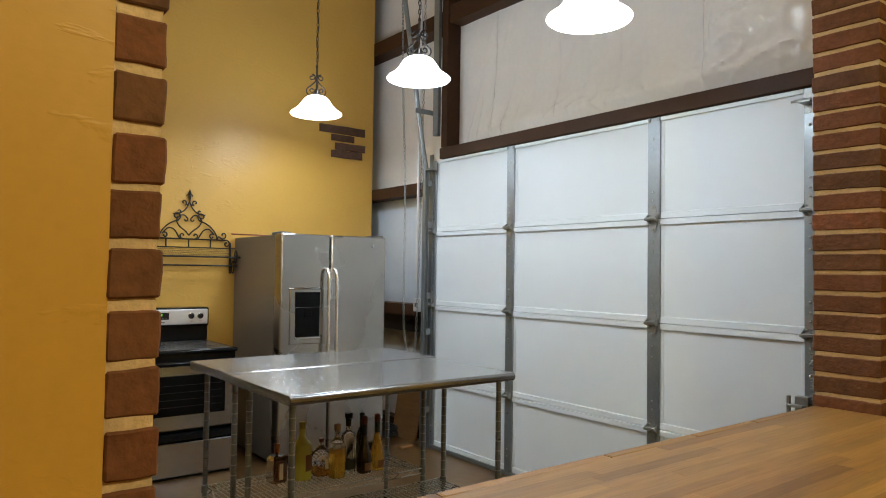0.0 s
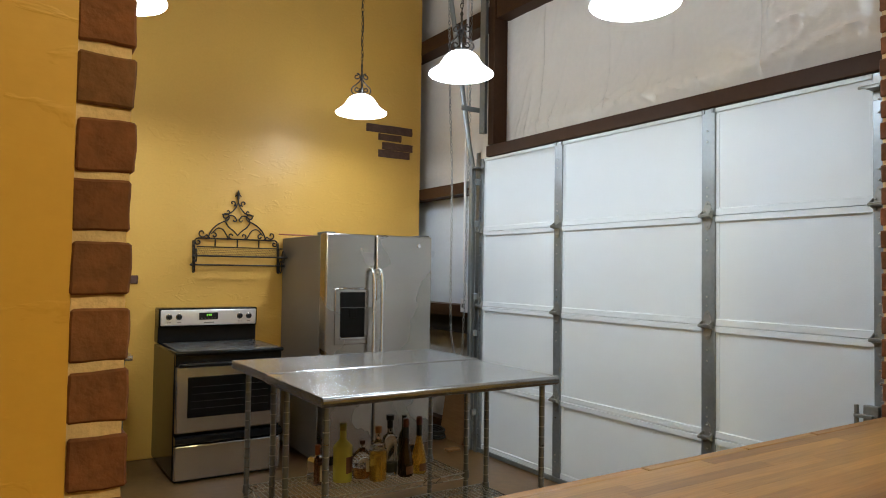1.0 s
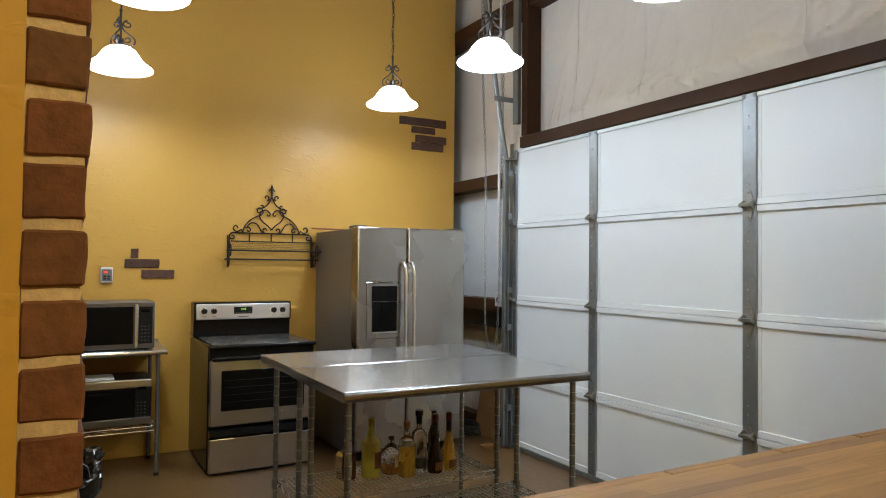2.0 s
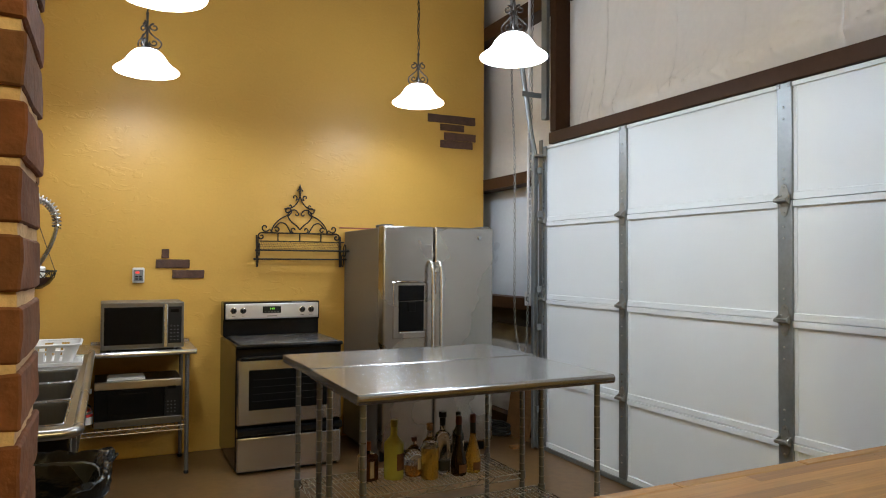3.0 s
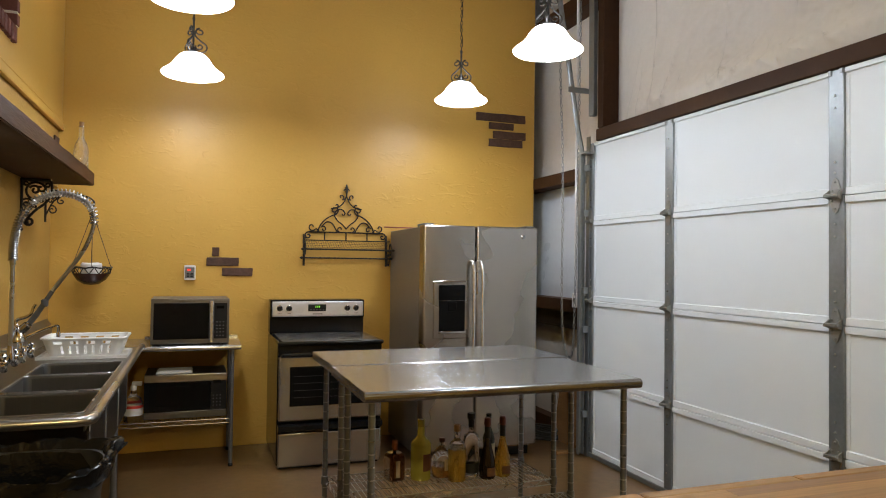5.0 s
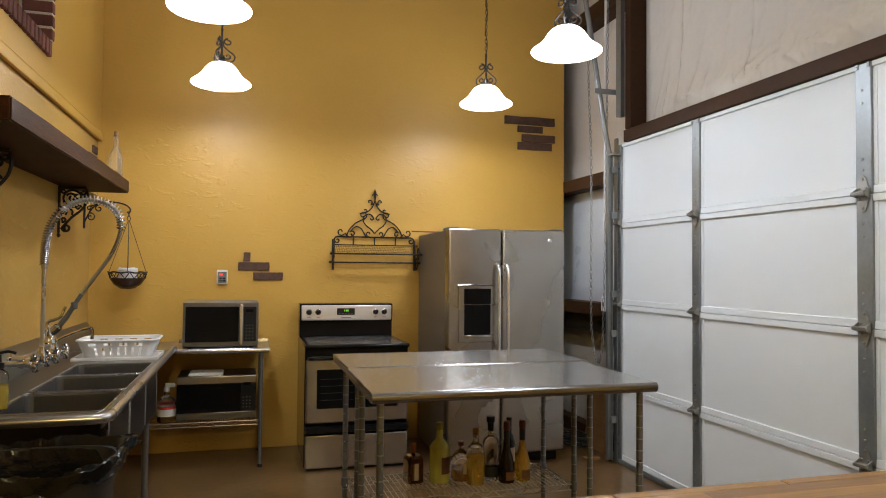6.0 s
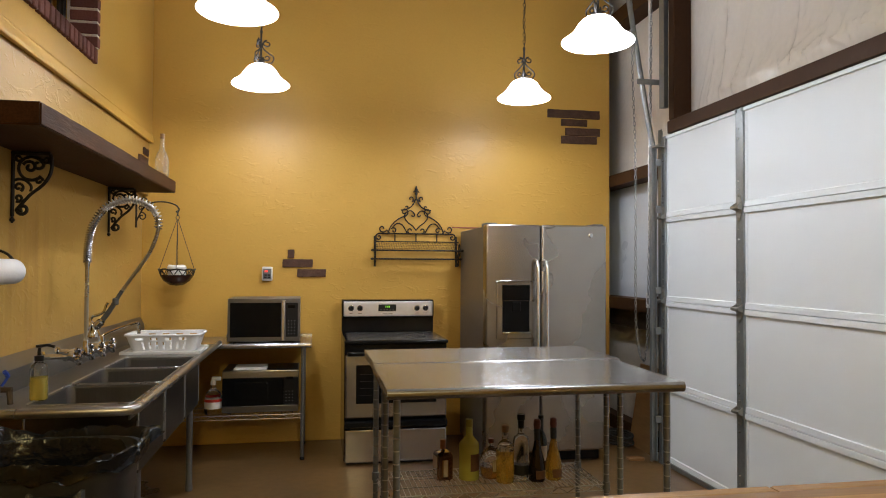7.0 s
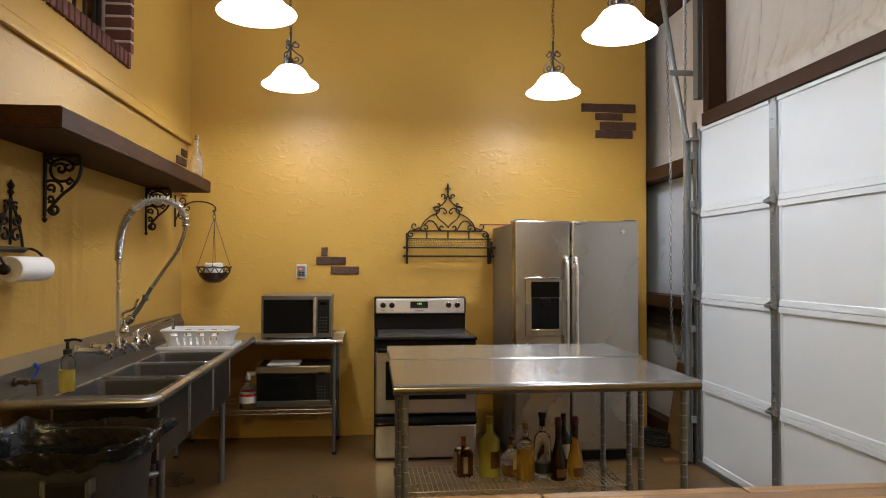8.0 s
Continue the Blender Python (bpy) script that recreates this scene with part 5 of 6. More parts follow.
def round_bottle(rad, body, neck_r, neck_z, total):
    return [(rad * 0.92, 0.0), (rad, 0.008), (rad, body), (rad * 0.8, body + (neck_z - body) * 0.45), (neck_r * 1.3, neck_z - 0.008), (neck_r, neck_z), (neck_r, total), (neck_r * 1.15, total + 0.002), (neck_r * 1.15, total + 0.01)]


Z = 0.3025
bottle("liqueur_bottle", (1.645, 3.678, Z), [(0.068, 0.0), (0.071, 0.006), (0.071, 0.142), (0.056, 0.162), (0.02, 0.165), (0.015, 0.17), (0.015, 0.19)], AMBER_GLASS, "square brown glass liqueur bottle with orange cap", (("cap", [(0.017, 0.178), (0.017, 0.232), (0.015, 0.234)], mat("orange_cap", (0.30, 0.09, 0.02), rough=0.4), "orange cap"), ("front_label", (0.052, 0.02, 0.12, 24), LABEL, "cream label")), 10, True)
bottle("limoncello_bottle", (1.785, 3.652, Z), [(0.052, 0.0), (0.0545, 0.008), (0.0545, 0.187), (0.050, 0.197), (0.030, 0.218), (0.0195, 0.232), (0.018, 0.29)], LIMON, "pale yellow liqueur bottle with brown printed label", (("cap", [(0.02, 0.280), (0.02, 0.316), (0.018, 0.318)], mat("yellow_cap", (0.3, 0.26, 0.03), rough=0.4), "yellow cap"), ("front_label", (0.0553, 0.05, 0.14, 34), LABEL_BROWN, "brown printed label")), 30, False, 1.0)
bottle("brandy_flask", (1.907, 3.655, Z), [(0.05, 0.0), (0.062, 0.02), (0.07, 0.08), (0.062, 0.135), (0.035, 0.17), (0.017, 0.185), (0.016, 0.215)], GLASS, "round clear glass flask half full of amber spirit", (("spirit", [(0.0505, 0.001), (0.0627, 0.021), (0.0695, 0.072), (0.06, 0.0725)], AMBER_SPIRIT, "amber spirit"), ("cork", [(0.018, 0.21), (0.018, 0.235)], WAX, "dark stopper"), ("front_label", (0.0708, 0.05, 0.12, 30), LABEL, "gold label")), 25)
bottle("tequila_bottle", (1.962, 3.565, Z), [(0.05, 0.0), (0.054, 0.01), (0.055, 0.19), (0.046, 0.225), (0.022, 0.245), (0.018, 0.255), (0.018, 0.30)], GLASS, "clear glass bottle of golden spirit with cork stopper", (("spirit", [(0.0507, 0.001), (0.0547, 0.011), (0.0557, 0.19), (0.05, 0.1905)], GOLD_SPIRIT, "golden spirit"), ("cork", [(0.02, 0.295), (0.022, 0.33), (0.02, 0.335)], CORK, "cork stopper")), 0)
bottle("vodka_bottle", (2.066, 3.620, Z), [(0.046, 0.0), (0.05, 0.008), (0.05, 0.225), (0.042, 0.25), (0.02, 0.265), (0.017, 0.275), (0.017, 0.32)], GLASS, "clear spirit bottle with black label and stopper", (("label", [(0.0508, 0.025), (0.0508, 0.085)], LABEL_DARK, "black band label"), ("stopper", [(0.0185, 0.30), (0.02, 0.35), (0.026, 0.352), (0.026, 0.385)], PLASTIC_BLACK, "black stopper")), 0)
BROWN_GLASS = mat("dark_brown_glass", (0.03, 0.014, 0.008), rough=0.05, spread=0.05, grain=20, transmission=0.5, rough_spread=0.01)
for x, y, gl, lab in ((2.137, 3.558, BROWN_GLASS, "dark brown bottle with sealed dark red top"), (2.234, 3.572, GOLD_SPIRIT, "golden bottle with sealed dark red top")):
    bottle("sealed_bottle", (x, y, Z), [(0.044, 0.0), (0.05, 0.01), (0.05, 0.08), (0.042, 0.13), (0.024, 0.2), (0.017, 0.24), (0.016, 0.33)], gl, lab, (("seal", [(0.0185, 0.245), (0.019, 0.31), (0.017, 0.315)], LABEL_DARK, "dark neck foil"), ("wax_top", [(0.019, 0.312), (0.022, 0.33), (0.02, 0.362), (0.012, 0.368)], WAX, "dark red wax top"), ("front_label", (0.0508, 0.02, 0.07, 40), LABEL_BROWN, "small brown label")), 15)
bottle("wine_bottle", (2.205, 3.70, Z), round_bottle(0.038, 0.20, 0.015, 0.26, 0.34), GREEN_GLASS, "dark wine bottle with pale label behind the others", (("foil", [(0.0165, 0.26), (0.0165, 0.352)], LABEL_DARK, "black foil"), ("front_label", (0.0388, 0.08, 0.17, 60), LABEL, "pale label")), 20)
bottle("glass_decanter", (-0.105, 5.05, 2.0535), [(0.042, 0.0), (0.046, 0.01), (0.044, 0.13), (0.034, 0.165), (0.017, 0.195), (0.015, 0.27), (0.019, 0.275)], CUT_GLASS, "empty cut clear glass bottle on the wooden shelf", (("cork", [(0.013, 0.27), (0.015, 0.305)], CORK, "cork"),), 0)

# ---- iron work on the walls ----
wall_rack = thing("iron_wall_rack", (1.79, BACK, 1.72), "black wrought iron scroll rack with wire shelf and rods", "wall rack")


def iron(lines, parent, name, r=0.0055, y=-0.02):
    """Each line and its mirror image is a rod of its own."""
    for line in lines:
        for sg in (1, -1):
            if sg < 0 and all(abs(u) < 1e-6 for u, v in line):
                continue
            part(name, tube(bmesh.new(), [(sg * u, y, v) for u, v in line], r, n=6), IRON, parent)


iron([[(0.0, 0.0), (0.31, 0.0)] + spiral(0.315, -0.03, 0.03, 0.006, 90, -330, 14)], wall_rack, "top_bar", 0.006)
iron([bend([(0.24, 0.0), (0.215, 0.06), (0.17, 0.11), (0.12, 0.14), (0.085, 0.15)], 5) + spiral(0.10, 0.185, 0.034, 0.01, 250, -160, 16),
      spiral(0.285, 0.042, 0.007, 0.036, 560, 200, 18) + [(0.225, 0.005)]], wall_rack, "outer_scroll")
iron([spiral(0.19, 0.026, 0.006, 0.026, 20, -330, 14) + bend([(0.205, 0.045), (0.165, 0.085), (0.12, 0.075), (0.09, 0.03), (0.075, 0.004)], 5),
      spiral(0.05, 0.028, 0.006, 0.026, 200, -90, 14)], wall_rack, "lower_scroll")
iron([bend([(0.0, 0.03), (0.03, 0.065), (0.075, 0.10), (0.10, 0.145), (0.08, 0.185), (0.045, 0.195), (0.02, 0.18)], 5) + spiral(0.028, 0.158, 0.02, 0.006, 100, 380, 10)], wall_rack, "heart_scroll")
iron([bend([(0.13, 0.20), (0.09, 0.205), (0.05, 0.225), (0.02, 0.26), (0.004, 0.30)], 5), spiral(0.045, 0.298, 0.006, 0.024, -60, 250, 14) + [(0.01, 0.285)],
      spiral(0.083, 0.225, 0.005, 0.018, 0, 300, 10)], wall_rack, "upper_scroll")
b = bmesh.new()
lathe(b, [(0.006, 0.29), (0.008, 0.33), (0.012, 0.345), (0.008, 0.355), (0.014, 0.375), (0.002, 0.41)], (0, -0.02, 0), n=8)
tube(b, bend([(-0.025, -0.02, 0.352), (-0.012, -0.02, 0.366), (0.0, -0.02, 0.35), (0.012, -0.02, 0.366), (0.025, -0.02, 0.352)]), 0.005, n=5)
part("finial", b, IRON, wall_rack)
iron([[(0.0, 0.0), (0.0, -0.07)], [(0.18, 0.0), (0.18, -0.07)], [(0.34, -0.02), (0.345, -0.28)]], wall_rack, "upright", 0.0055)
b = bmesh.new()
for y, z in ((-0.02, -0.14), (-0.13, -0.072)):
    tube(b, [(-0.35, y, z), (0.35, y, z)], 0.005, n=6)
for i in range(49):
    x = -0.345 + 0.69 * i / 48
    tube(b, [(x, -0.02, -0.14), (x, -0.13, -0.072)], 0.0014, n=4)
for k in range(1, 5):
    tube(b, [(-0.345, -0.02 - 0.022 * k, -0.14 + 0.0136 * k), (0.345, -0.02 - 0.022 * k, -0.14 + 0.0136 * k)], 0.0014, n=4)
tagged(part("wire_shelf", b, IRON, wall_rack), kind="stuff")
for y, z in ((-0.15, -0.145), (-0.08, -0.215)):
    b = bmesh.new()
    tube(b, [(-0.37, y, z), (0.37, y, z)], 0.0065, n=8)
    for x in (-0.375, 0.375):
        lathe(b, [(0.004, -0.014), (0.012, 0.0), (0.004, 0.014)], (x, y, z), n=8, axis="x")
    part("towel_rod", b, IRON, wall_rack)
for sg in (-1, 1):
    b = bmesh.new()
    for y, z in ((-0.13, -0.14), (-0.07, -0.225)):
        tube(b, [(sg * 0.355, y + 0.03 * math.cos(a), z + 0.05 * math.sin(a)) for a in [2 * math.pi * i / 20 for i in range(20)]], 0.005, n=5, closed=True)
    tube(b, [(sg * 0.352, -0.01, -0.02), (sg * 0.352, -0.03, -0.28)], 0.006, n=6)
    tube(b, [(sg * 0.355, -0.01, -0.15), (sg * 0.355, -0.16, -0.15)], 0.005, n=6)
    part("side_bracket", b, IRON, wall_rack)

basket = thing("hanging_basket", (-0.10, 5.60, 1.306), "small dark iron hanging basket with white cloth inside", "hanging basket")
b = bmesh.new()
lathe(b, [(0.0, -0.022), (0.05, -0.016), (0.095, 0.015), (0.118, 0.05), (0.122, 0.062), (0.118, 0.062), (0.112, 0.05), (0.09, 0.02), (0.0, -0.012)], n=28, cap=False)
part("bowl", b, mat("dark_brown_enamel", (0.045, 0.018, 0.013), rough=0.25, spread=0.3, grain=60), basket, "dark brown glossy bowl")
b = bmesh.new()
tube(b, [(0.133 * math.cos(a), 0.133 * math.sin(a), 0.104 + 0.004 * math.sin(8 * a)) for a in [2 * math.pi * i / 40 for i in range(40)]], 0.006, n=5, closed=True)
for k in range(12):
    a = 2 * math.pi * k / 12
    tube(b, [(x * math.cos(a) - y * math.sin(a), x * math.sin(a) + y * math.cos(a), z) for x, y, z in [(0.128, -0.03, 0.100), (0.124, -0.012, 0.075), (0.122, 0.0, 0.060), (0.124, 0.012, 0.075), (0.128, 0.03, 0.100)]], 0.004, n=4)
part("rim", b, IRON, basket)
b = bmesh.new()
for k in range(4):
    a = radians(8 + 90 * k)
    tube(b, [(0.128 * math.cos(a), 0.128 * math.sin(a), 0.10), (0.004 * math.cos(a), 0.004 * math.sin(a), 0.490)], 0.0026, n=5)
tube(b, [(0.012 * math.cos(a), 0, 0.506 + 0.018 * math.sin(a)) for a in [2 * math.pi * i / 12 for i in range(12)]], 0.003, n=5, closed=True)
tube(b, [(0, 0.012 * math.cos(a), 0.541 + 0.022 * math.sin(a)) for a in [2 * math.pi * i / 12 for i in range(12)]], 0.004, n=5, closed=True)
part("hanger", b, BRONZE, basket, "four thin rods and ring")
b = bmesh.new()
lathe(b, [(0.02, 0.02), (0.065, 0.06), (0.07, 0.125), (0.06, 0.138), (0.02, 0.13)], n=16)
for v in b.verts:
    v.co += Vector((noise.noise(v.co * 30), noise.noise(v.co * 30 + Vector((5, 0, 0))), noise.noise(v.co * 30 + Vector((0, 7, 0))))) * 0.01
part("cloth", b, PAPER, basket, "crumpled white cloth")
hook = thing("plant_hook", (LEFT, 5.60, 1.86), "black scrolled iron wall hook holding the basket", "wall hook")
b = bmesh.new()
tube(b, [(0.008, 0, -0.13), (0.008, 0, 0.12)], 0.008, n=6)
tube(b, bend([(0.01, 0, -0.08), (0.06, 0, 0.02), (0.13, 0, 0.065), (0.22, 0, 0.07), (0.29, 0, 0.05), (0.318, 0, 0.02), (0.312, 0, -0.005), (0.295, 0, 0.0)]), 0.006, n=6)
for cu, cv, rr, a0, turn in ((0.05, -0.045, 0.032, 100, -420), (0.06, 0.075, 0.036, 250, 420), (0.105, 0.02, 0.028, 90, 400), (0.04, 0.02, 0.02, 0, 400)):
    tube(b, [(u, 0, v) for u, v in spiral(cu, cv, rr, rr * 0.2, a0, a0 + turn, 20)], 0.005, n=5)
part("arm", b, IRON, hook)

towel = thing("paper_towel_holder", (LEFT, 3.10, 1.50), "black iron scroll paper towel holder on the wall", "towel holder")
b = bmesh.new()
for line in ([(0.0, 0.02), (0.0, 0.24)],
             spiral(0.035, 0.06, 0.006, 0.03, 400, 90, 16), spiral(0.032, 0.125, 0.006, 0.028, -300, 60, 16), spiral(0.025, 0.185, 0.005, 0.022, 400, 60, 14),
             bend([(0.075, 0.0), (0.062, 0.07), (0.03, 0.16), (0.0, 0.22)], 5)):
    for sg in (1, -1):
        tube(b, [(0.012, sg * u * 1.45, v) for u, v in line], 0.0065, n=6)
lathe(b, [(0.004, 0.23), (0.015, 0.245), (0.008, 0.26), (0.016, 0.275), (0.002, 0.30)], (0.012, 0, 0), n=8)
tube(b, [(0.012, -0.12, 0.0), (0.012, 0.12, 0.0)], 0.013, n=8)
part("scroll_plate", b, IRON, towel)
b = bmesh.new()
END = -0.06
tube(b, bend([(0.012, 0.12, 0.0), (0.03, 0.15, 0.004), (0.08, 0.185 + END, -0.02), (0.11, 0.185 + END, -0.07), (0.11, 0.18 + END, -0.085)]), 0.006, n=6)
tube(b, bend([(0.012, -0.12, 0.0), (0.03, -0.17, 0.004), (0.08, -0.175 + END, -0.02), (0.11, -0.175 + END, -0.07), (0.11, -0.17 + END, -0.085)]), 0.006, n=6)
tube(b, [(0.11, -0.18 + END, -0.085), (0.11, 0.18 + END, -0.085)], 0.006, n=6)
lathe(b, [(0.006, -0.2 + END), (0.022, -0.19 + END), (0.022, -0.175 + END), (0.008, -0.165 + END)], (0.11, 0, -0.085), n=12, axis="y")
part("rod", b, IRON, towel)
roll = solid("paper_towel_roll", lathe(bmesh.new(), [(0.02, -0.14), (0.05, -0.14), (0.053, -0.136), (0.053, 0.136), (0.05, 0.14), (0.02, 0.14)], (0, 0, 0), n=32, axis="y"), PAPER, "white paper towel roll hung on the iron holder", "paper towels", (LEFT + 0.11, 3.04, 1.415))

keypad = thing("wall_keypad", (0.564, BACK, 1.376), "grey wall keypad with red display", "keypad")
part("case", bx(-0.042, 0.042, -0.03, 0.0, -0.058, 0.058, bevel=0.008), WHITE_PLASTIC, keypad)
part("face", bx(-0.034, 0.034, -0.034, -0.02, -0.045, 0.042, bevel=0.003), GREY_PRINT, keypad)
part("display", bx(-0.020, 0.006, -0.037, -0.03, 0.014, 0.028), RED_LED, keypad, "red lit display")
for i in range(2):
    for k in range(2):
        part("button", bx(-0.022 + i * 0.026, -0.002 + i * 0.026, -0.037, -0.03, -0.034 + k * 0.018, -0.022 + k * 0.018, bevel=0.002), PLASTIC_BLACK, keypad)


def slips(rows, wall):
    """Thin brick slips set into the stucco; rows of x or y from, to and z from, to."""
    for a0, a1, z0, z1 in rows:
        b = bx(a0, a1, BACK - 0.013, BACK + 0.01, z0, z1, bevel=0.003, seg=1) if wall == "north" else bx(LEFT_MID - 0.01, LEFT_MID + 0.013, a0, a1, z0, z1, bevel=0.003, seg=1)
        bmesh.ops.subdivide_edges(b, edges=[e for e in b.edges if e.calc_length() > 0.05], cuts=5)
        for v in b.verts:
            v.co += Vector((noise.noise(v.co * 31), 0, noise.noise(v.co * 37))) * 0.004
        tagged(new("brick_slip", finish("brick_slip", b, FAUX)), "dark brown brick slip showing through the stucco", "brick", "decorative brick slips")


slips([(0.726, 0.778, 1.506, 1.577), (0.684, 0.929, 1.431, 1.497), (0.802, 1.037, 1.352, 1.416),
       (2.962, 3.452, 2.771, 2.846), (3.088, 3.333, 2.702, 2.762), (3.129, 3.456, 2.617, 2.686), (3.088, 3.425, 2.544, 2.613)], "north")
slips([(5.615, 5.765, 2.300, 2.355), (5.475, 5.735, 2.222, 2.282)], "west")

stick = solid("wooden_stick", tube(bmesh.new(), [(0, 0, 0), (0.4, 0.03, 0.0)], 0.006, n=6), mat("red_brown_stick", (0.22, 0.05, 0.03), rough=0.5), "thin red-brown stick lying on top of the refrigerator", "stick", (2.055, 5.55, 1.764))

# ---- beside the roller door ----
hoist = thing("hoist_chain", (3.45, 5.05, 0.0), "looped galvanised hand chain of the door hoist", "chain")
b = bmesh.new()
path = [(0.02, 0.19, 4.68), (0.015, 0.13, 3.1), (0.01, 0.07, 2.3), (0.0, 0.05, 1.2), (0.0, 0.03, 0.92), (0.0, -0.03, 0.76), (0.0, -0.10, 0.73), (0.0, -0.13, 0.82), (0.0, -0.15, 1.0), (0.01, -0.18, 2.3), (0.02, -0.2, 4.68)]
dense = [Vector(p) for p in bend(path, 60)]
last, k = dense[0], 0
for p in dense[1:]:
    if (p - last).length >= 0.03:
        way = (p - last).normalized()
        sidev = way.cross(Vector((1, 0, 0) if k % 2 else (0, 1, 0))).normalized()
        mid = (p + last) / 2
        tube(b, [tuple(mid + way * 0.021 * math.cos(a) + sidev * 0.0095 * math.sin(a)) for a in [2 * math.pi * i / 8 for i in range(8)]], 0.0032, n=4, closed=True)
        last, k = p, k + 1
tagged(part("chain", b, GALV, hoist), kind="stuff")
part("hoist_wheel", lathe(bmesh.new(), [(0.05, -0.03), (0.12, -0.025), (0.10, 0.0), (0.12, 0.025), (0.05, 0.03)], (0.02, -0.01, 4.62), n=24, axis="x"), GALV, hoist)
conduit = thing("conduit", (3.52, 4.97, 1.13), "white conduit pipe running down to a switch box", "conduit")
b = bmesh.new()
tube(b, bend([(0.0, 0.0, 0.1), (0.0, 0.0, 0.22), (0.0, 0.03, 0.34), (0.0, 0.03, 1.0), (0.0, 0.02, 2.4), (0.0, 0.02, 3.55)], 5), 0.012, n=8)
part("pipe", b, WHITE_PLASTIC, conduit)
part("switch_box", bx(-0.03, 0.025, -0.038, 0.038, 0.0, 0.115, bevel=0.005), WHITE_PLASTIC, conduit)
part("switch", bx(-0.036, -0.03, -0.012, 0.012, 0.04, 0.075, bevel=0.002), GREY_PRINT, conduit)
part("mounting_strut", bx(0.02, 0.215, -0.03, 0.03, 0.03, 0.09), BROWN, conduit)
ply = solid("plywood_board", bx(0, 0.018, 0, 0.36, 0, 0.66, bevel=0.002), PLY, "offcut of plywood leaning against the wall", "board")
ply.matrix_basis = pose(3.50, 4.97, 0.0, 0, 9, 0)
plank = solid("base_panel", bx(0, 0.03, 0, 1.2, 0, 0.15, bevel=0.004), IRON, "blackened steel panel fixed below the girt", "panel", (3.60, 4.98, 0.935))
hose = solid("coiled_cable", tube(bmesh.new(), [((0.08 + 0.006 * (i % 5)) * math.cos(i * 0.4), (0.13 + 0.005 * (i % 7)) * math.sin(i * 0.4), 0.012 + 0.0011 * i) for i in range(70)], 0.011, n=6), RUBBER, "coiled black cable on the floor by the wall", "cable", (3.42, 5.33, 0.0))

scrap = solid("wood_scrap", bx(-0.06, 0.06, -0.03, 0.03, 0, 0.02, bevel=0.003), PLY, "small wooden offcut lying on the floor", "offcut", (3.33, 4.86, 0.0))

# ---- brick window on the west wall ----
window = tagged(new("window_1", finish("window_1", bx(-0.525, -0.495, WIN_Y0 + 0.004, WIN_Y1 - 0.004, WIN_Z0, WIN_Z0 + 0.05), IRON)), "barred interior window with brick surround", "window", "", "structure")
for i in range(13):
    y = WIN_Y0 + 0.05 + i * (WIN_Y1 - WIN_Y0 - 0.13) / 12
    part("bar", tube(bmesh.new(), [(-0.51, y, WIN_Z0 + 0.05), (-0.51, y, WIN_Z1)], 0.011, n=8), IRON, window)
part("window_frame", bx(-0.525, -0.495, WIN_Y1 - 0.05, WIN_Y1 - 0.008, WIN_Z0 + 0.05, WIN_Z1), IRON, window, "black frame")
sill = part("sill_mortar", bx(-0.56, LEFT_UP + 0.014, WIN_Y0 - 0.1, WIN_Y1 + 0.045, WIN_Z0 - 0.082, WIN_Z0 - 0.010), PALE_MORTAR, window)


def rough_brick(name, sx, sy, sz, seed, material, wob=0.004, edge=0.004, cuts=0):
    """A worn brick, centred; cuts give its long edges chips and waves."""
    b = bx(-sx / 2, sx / 2, -sy / 2, sy / 2, -sz / 2, sz / 2, bevel=edge, seg=1)
    if cuts:
        bmesh.ops.subdivide_edges(b, edges=[e for e in b.edges if e.calc_length() > 0.03], cuts=cuts, use_grid_fill=True)
    for v in b.verts:
        v.co += Vector([noise.noise(v.co * 23 + Vector((seed, k * 5, 0))) * wob for k in range(3)])
        if cuts:
            v.co += Vector([noise.noise(v.co * 90 + Vector((seed, k * 5, 3))) * wob * 0.3 for k in range(3)])
    return finish(name, b, material, not cuts)


WIN_BRICK = mat("dark_red_brick", (0.15, 0.055, 0.045), rough=0.8, spread=0.25, grain=80, bump=0.002, per_object=0.25)
row = [rough_brick("brick", 0.215, 0.052, 0.088, s, WIN_BRICK, 0.002) for s in range(3)]
y, k = WIN_Y0 - 0.07, 0
while y < WIN_Y1 + 0.04:
    piece("brick", row[k % 3], window, Matrix.Translation((LEFT_UP - 0.085, y, WIN_Z0 - 0.046)))
    y, k = y + 0.068, k + 1
part("jamb_mortar", bx(-0.49, LEFT_UP + 0.022, WIN_Y1 - 0.006, WIN_Y1 + 0.035, WIN_Z0, WIN_Z1), PALE_MORTAR, window)
row = [rough_brick("brick", 0.155, 0.05, 0.062, s, WIN_BRICK, 0.002) for s in range(3)]
z, k = WIN_Z0 + 0.035, 0
while z < WIN_Z1:
    piece("brick", row[k % 3], window, Matrix.Translation((LEFT_UP - 0.05, WIN_Y1 + 0.014, z)))
    z, k = z + 0.077, k + 1

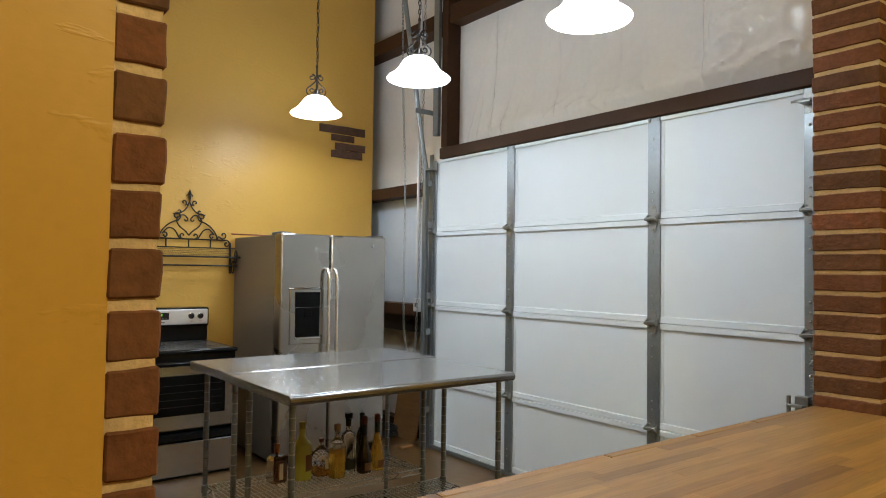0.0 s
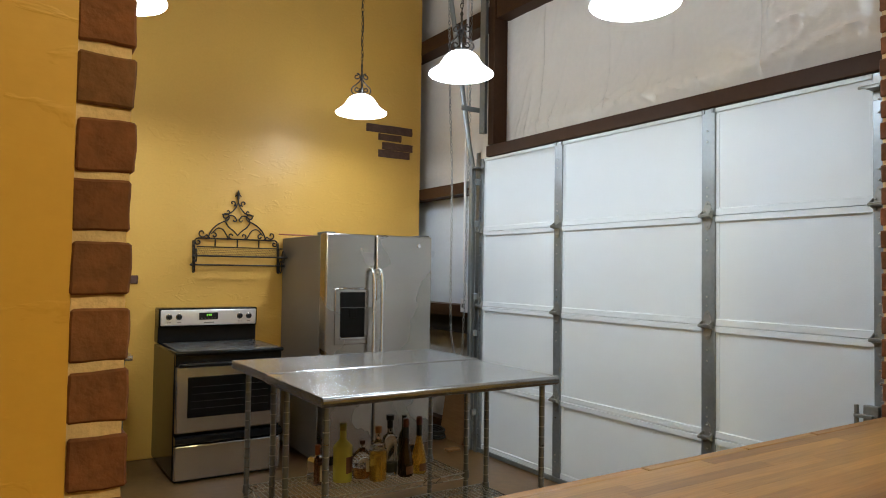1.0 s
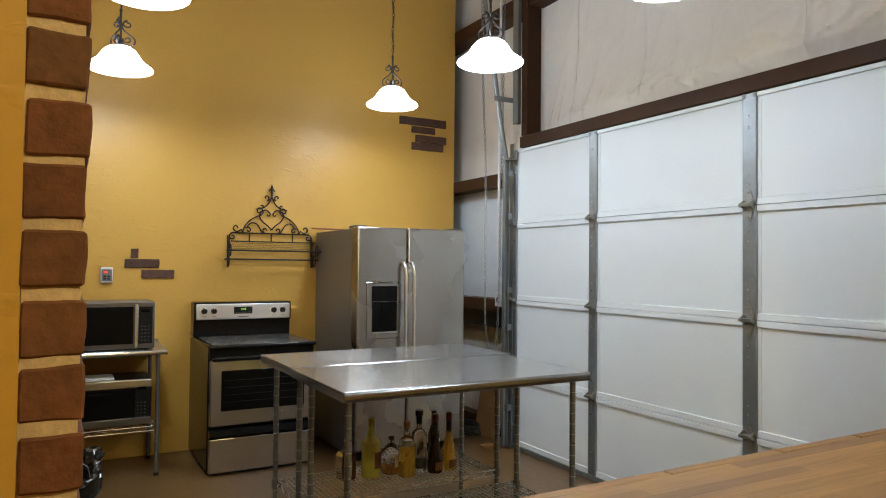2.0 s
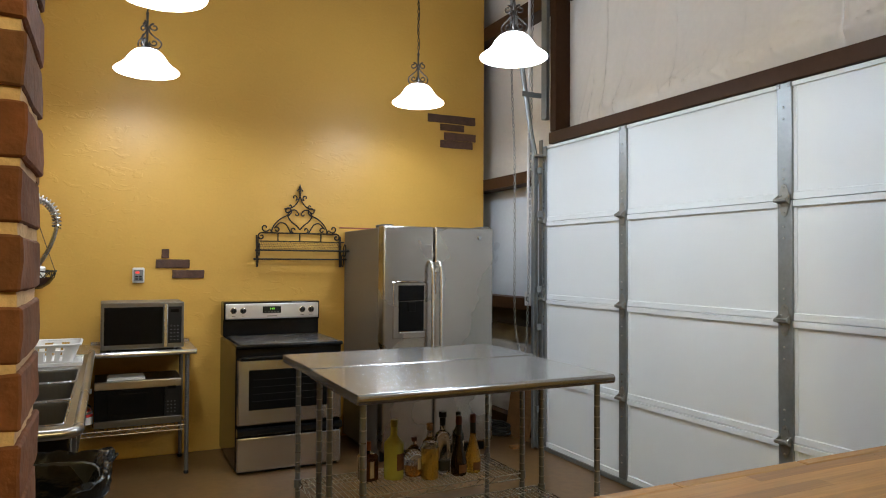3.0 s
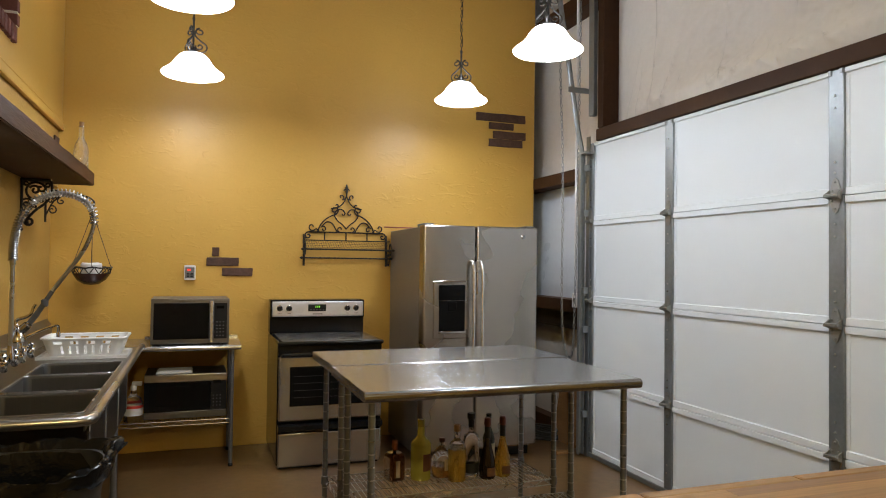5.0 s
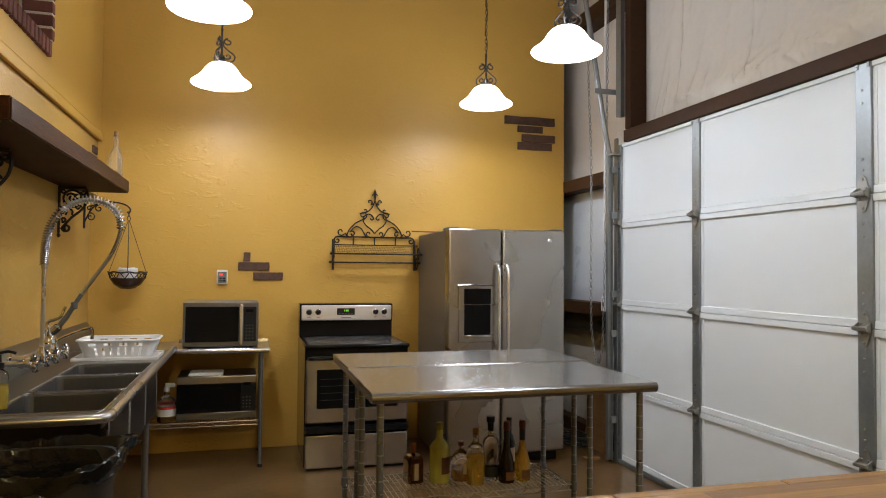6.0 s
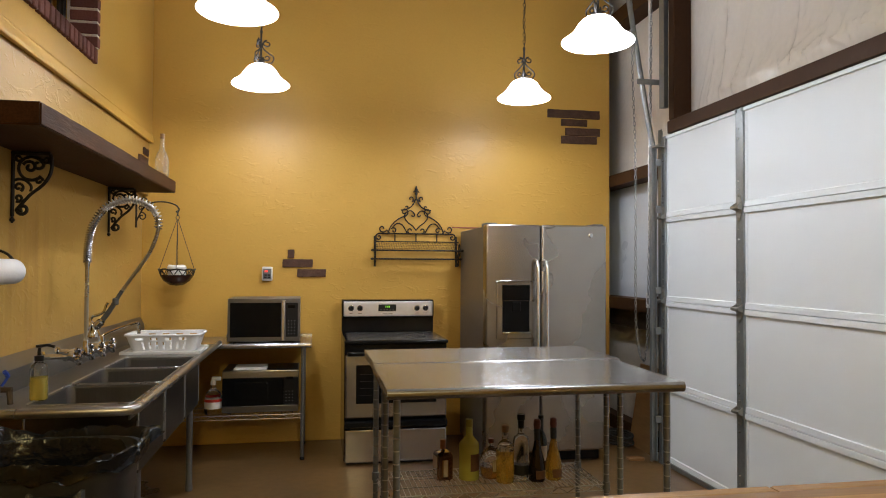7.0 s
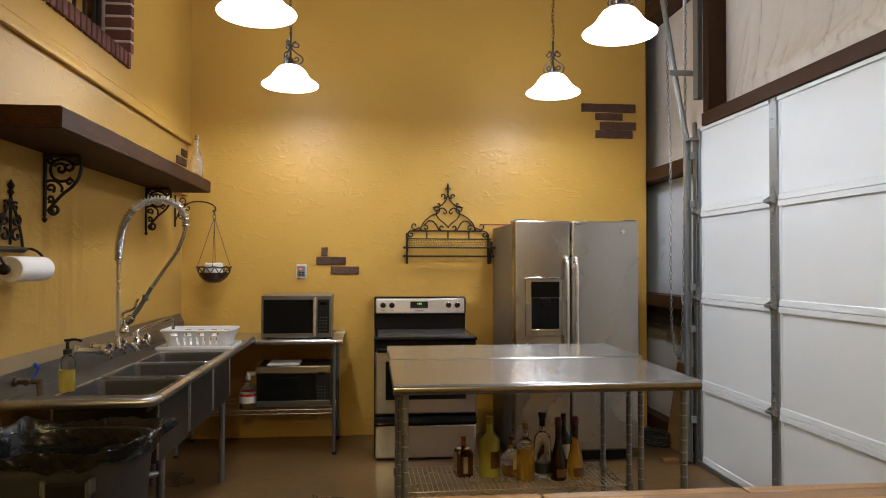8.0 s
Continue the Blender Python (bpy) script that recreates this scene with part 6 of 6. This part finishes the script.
# ---- serving opening: counter and brick edging ----
counter = tagged(new("counter", finish("counter", bx(OPEN_L - 0.25, OPEN_R + 0.35, 0.52, SOUTH0 - 0.0, SILL - 0.043, SILL - 0.039), STAVE)), "oiled butcher-block counter in the serving opening", "counter", "", "structure")
rng = random.Random(4)
pitch = 0.0415
rows_n = int(round((SOUTH1 - 0.505) / pitch))
staves = {}
for r in range(rows_n):
    y0 = SOUTH1 - (r + 1) * pitch
    inside = y0 > SOUTH0 - 0.03
    x, xe = (OPEN_L, OPEN_R) if inside else (OPEN_L - 0.25, OPEN_R + 0.35)
    cut = x + rng.uniform(0.15, 0.7)
    while x < xe - 0.001:
        end = min(cut, xe)
        if xe - end < 0.12:
            end = xe
        edge = 0.008 if r == 0 else 0.0001
        b = bx(x + 0.0001, end - 0.0001, y0 + 0.0001, y0 + pitch - 0.0001, SILL - 0.038, SILL, bevel=edge, seg=2 if r == 0 else 1)
        part("stave", b, STAVE, counter)
        x, cut = end, end + rng.uniform(0.3, 0.95)

for sgn, x_face, z, course, height in ((1, OPEN_L, 1.0795, 0.0794, 0.065), (-1, OPEN_R, 1.0155, 0.0747, 0.060)):
    cx = x_face - sgn * CORNER / 2
    b = bx(cx - CORNER / 2 + (0.0 if sgn > 0 else 0.005), cx + CORNER / 2 - (0.005 if sgn > 0 else 0.0), SOUTH0 + 0.004, SOUTH1 - 0.004, SILL - 0.04, OPEN_TOP)
    bmesh.ops.subdivide_edges(b, edges=[e for e in b.edges if e.calc_length() > 1], cuts=220)
    bmesh.ops.subdivide_edges(b, edges=[e for e in b.edges if 0.15 < e.calc_length() < 0.5], cuts=12)
    for v in b.verts:
        v.co += Vector((sgn * 1.0, -0.5, 0)) * (0.0024 * noise.noise(v.co * 26) + 0.0014 * noise.noise(v.co * 70))
    part("mortar", b, MORTAR, wall_south, "sandy mortar")
    kinds = [rough_brick("brick", CORNER + 0.001, SOUTH1 - SOUTH0 + 0.003, height, s + 10 * sgn, BRICK, 0.0022, 0.003, 5) for s in range(7)]
    while z < OPEN_TOP - 0.02:
        piece("brick", kinds[rng.randrange(7)], wall_south, pose(cx + rng.uniform(-0.002, 0.002), (SOUTH0 + SOUTH1) / 2 + rng.uniform(-0.002, 0.002), z + rng.uniform(-0.002, 0.002), rng.uniform(-0.6, 0.6), rng.uniform(-1.0, 1.0), 180 * rng.randrange(2)))
        z += course
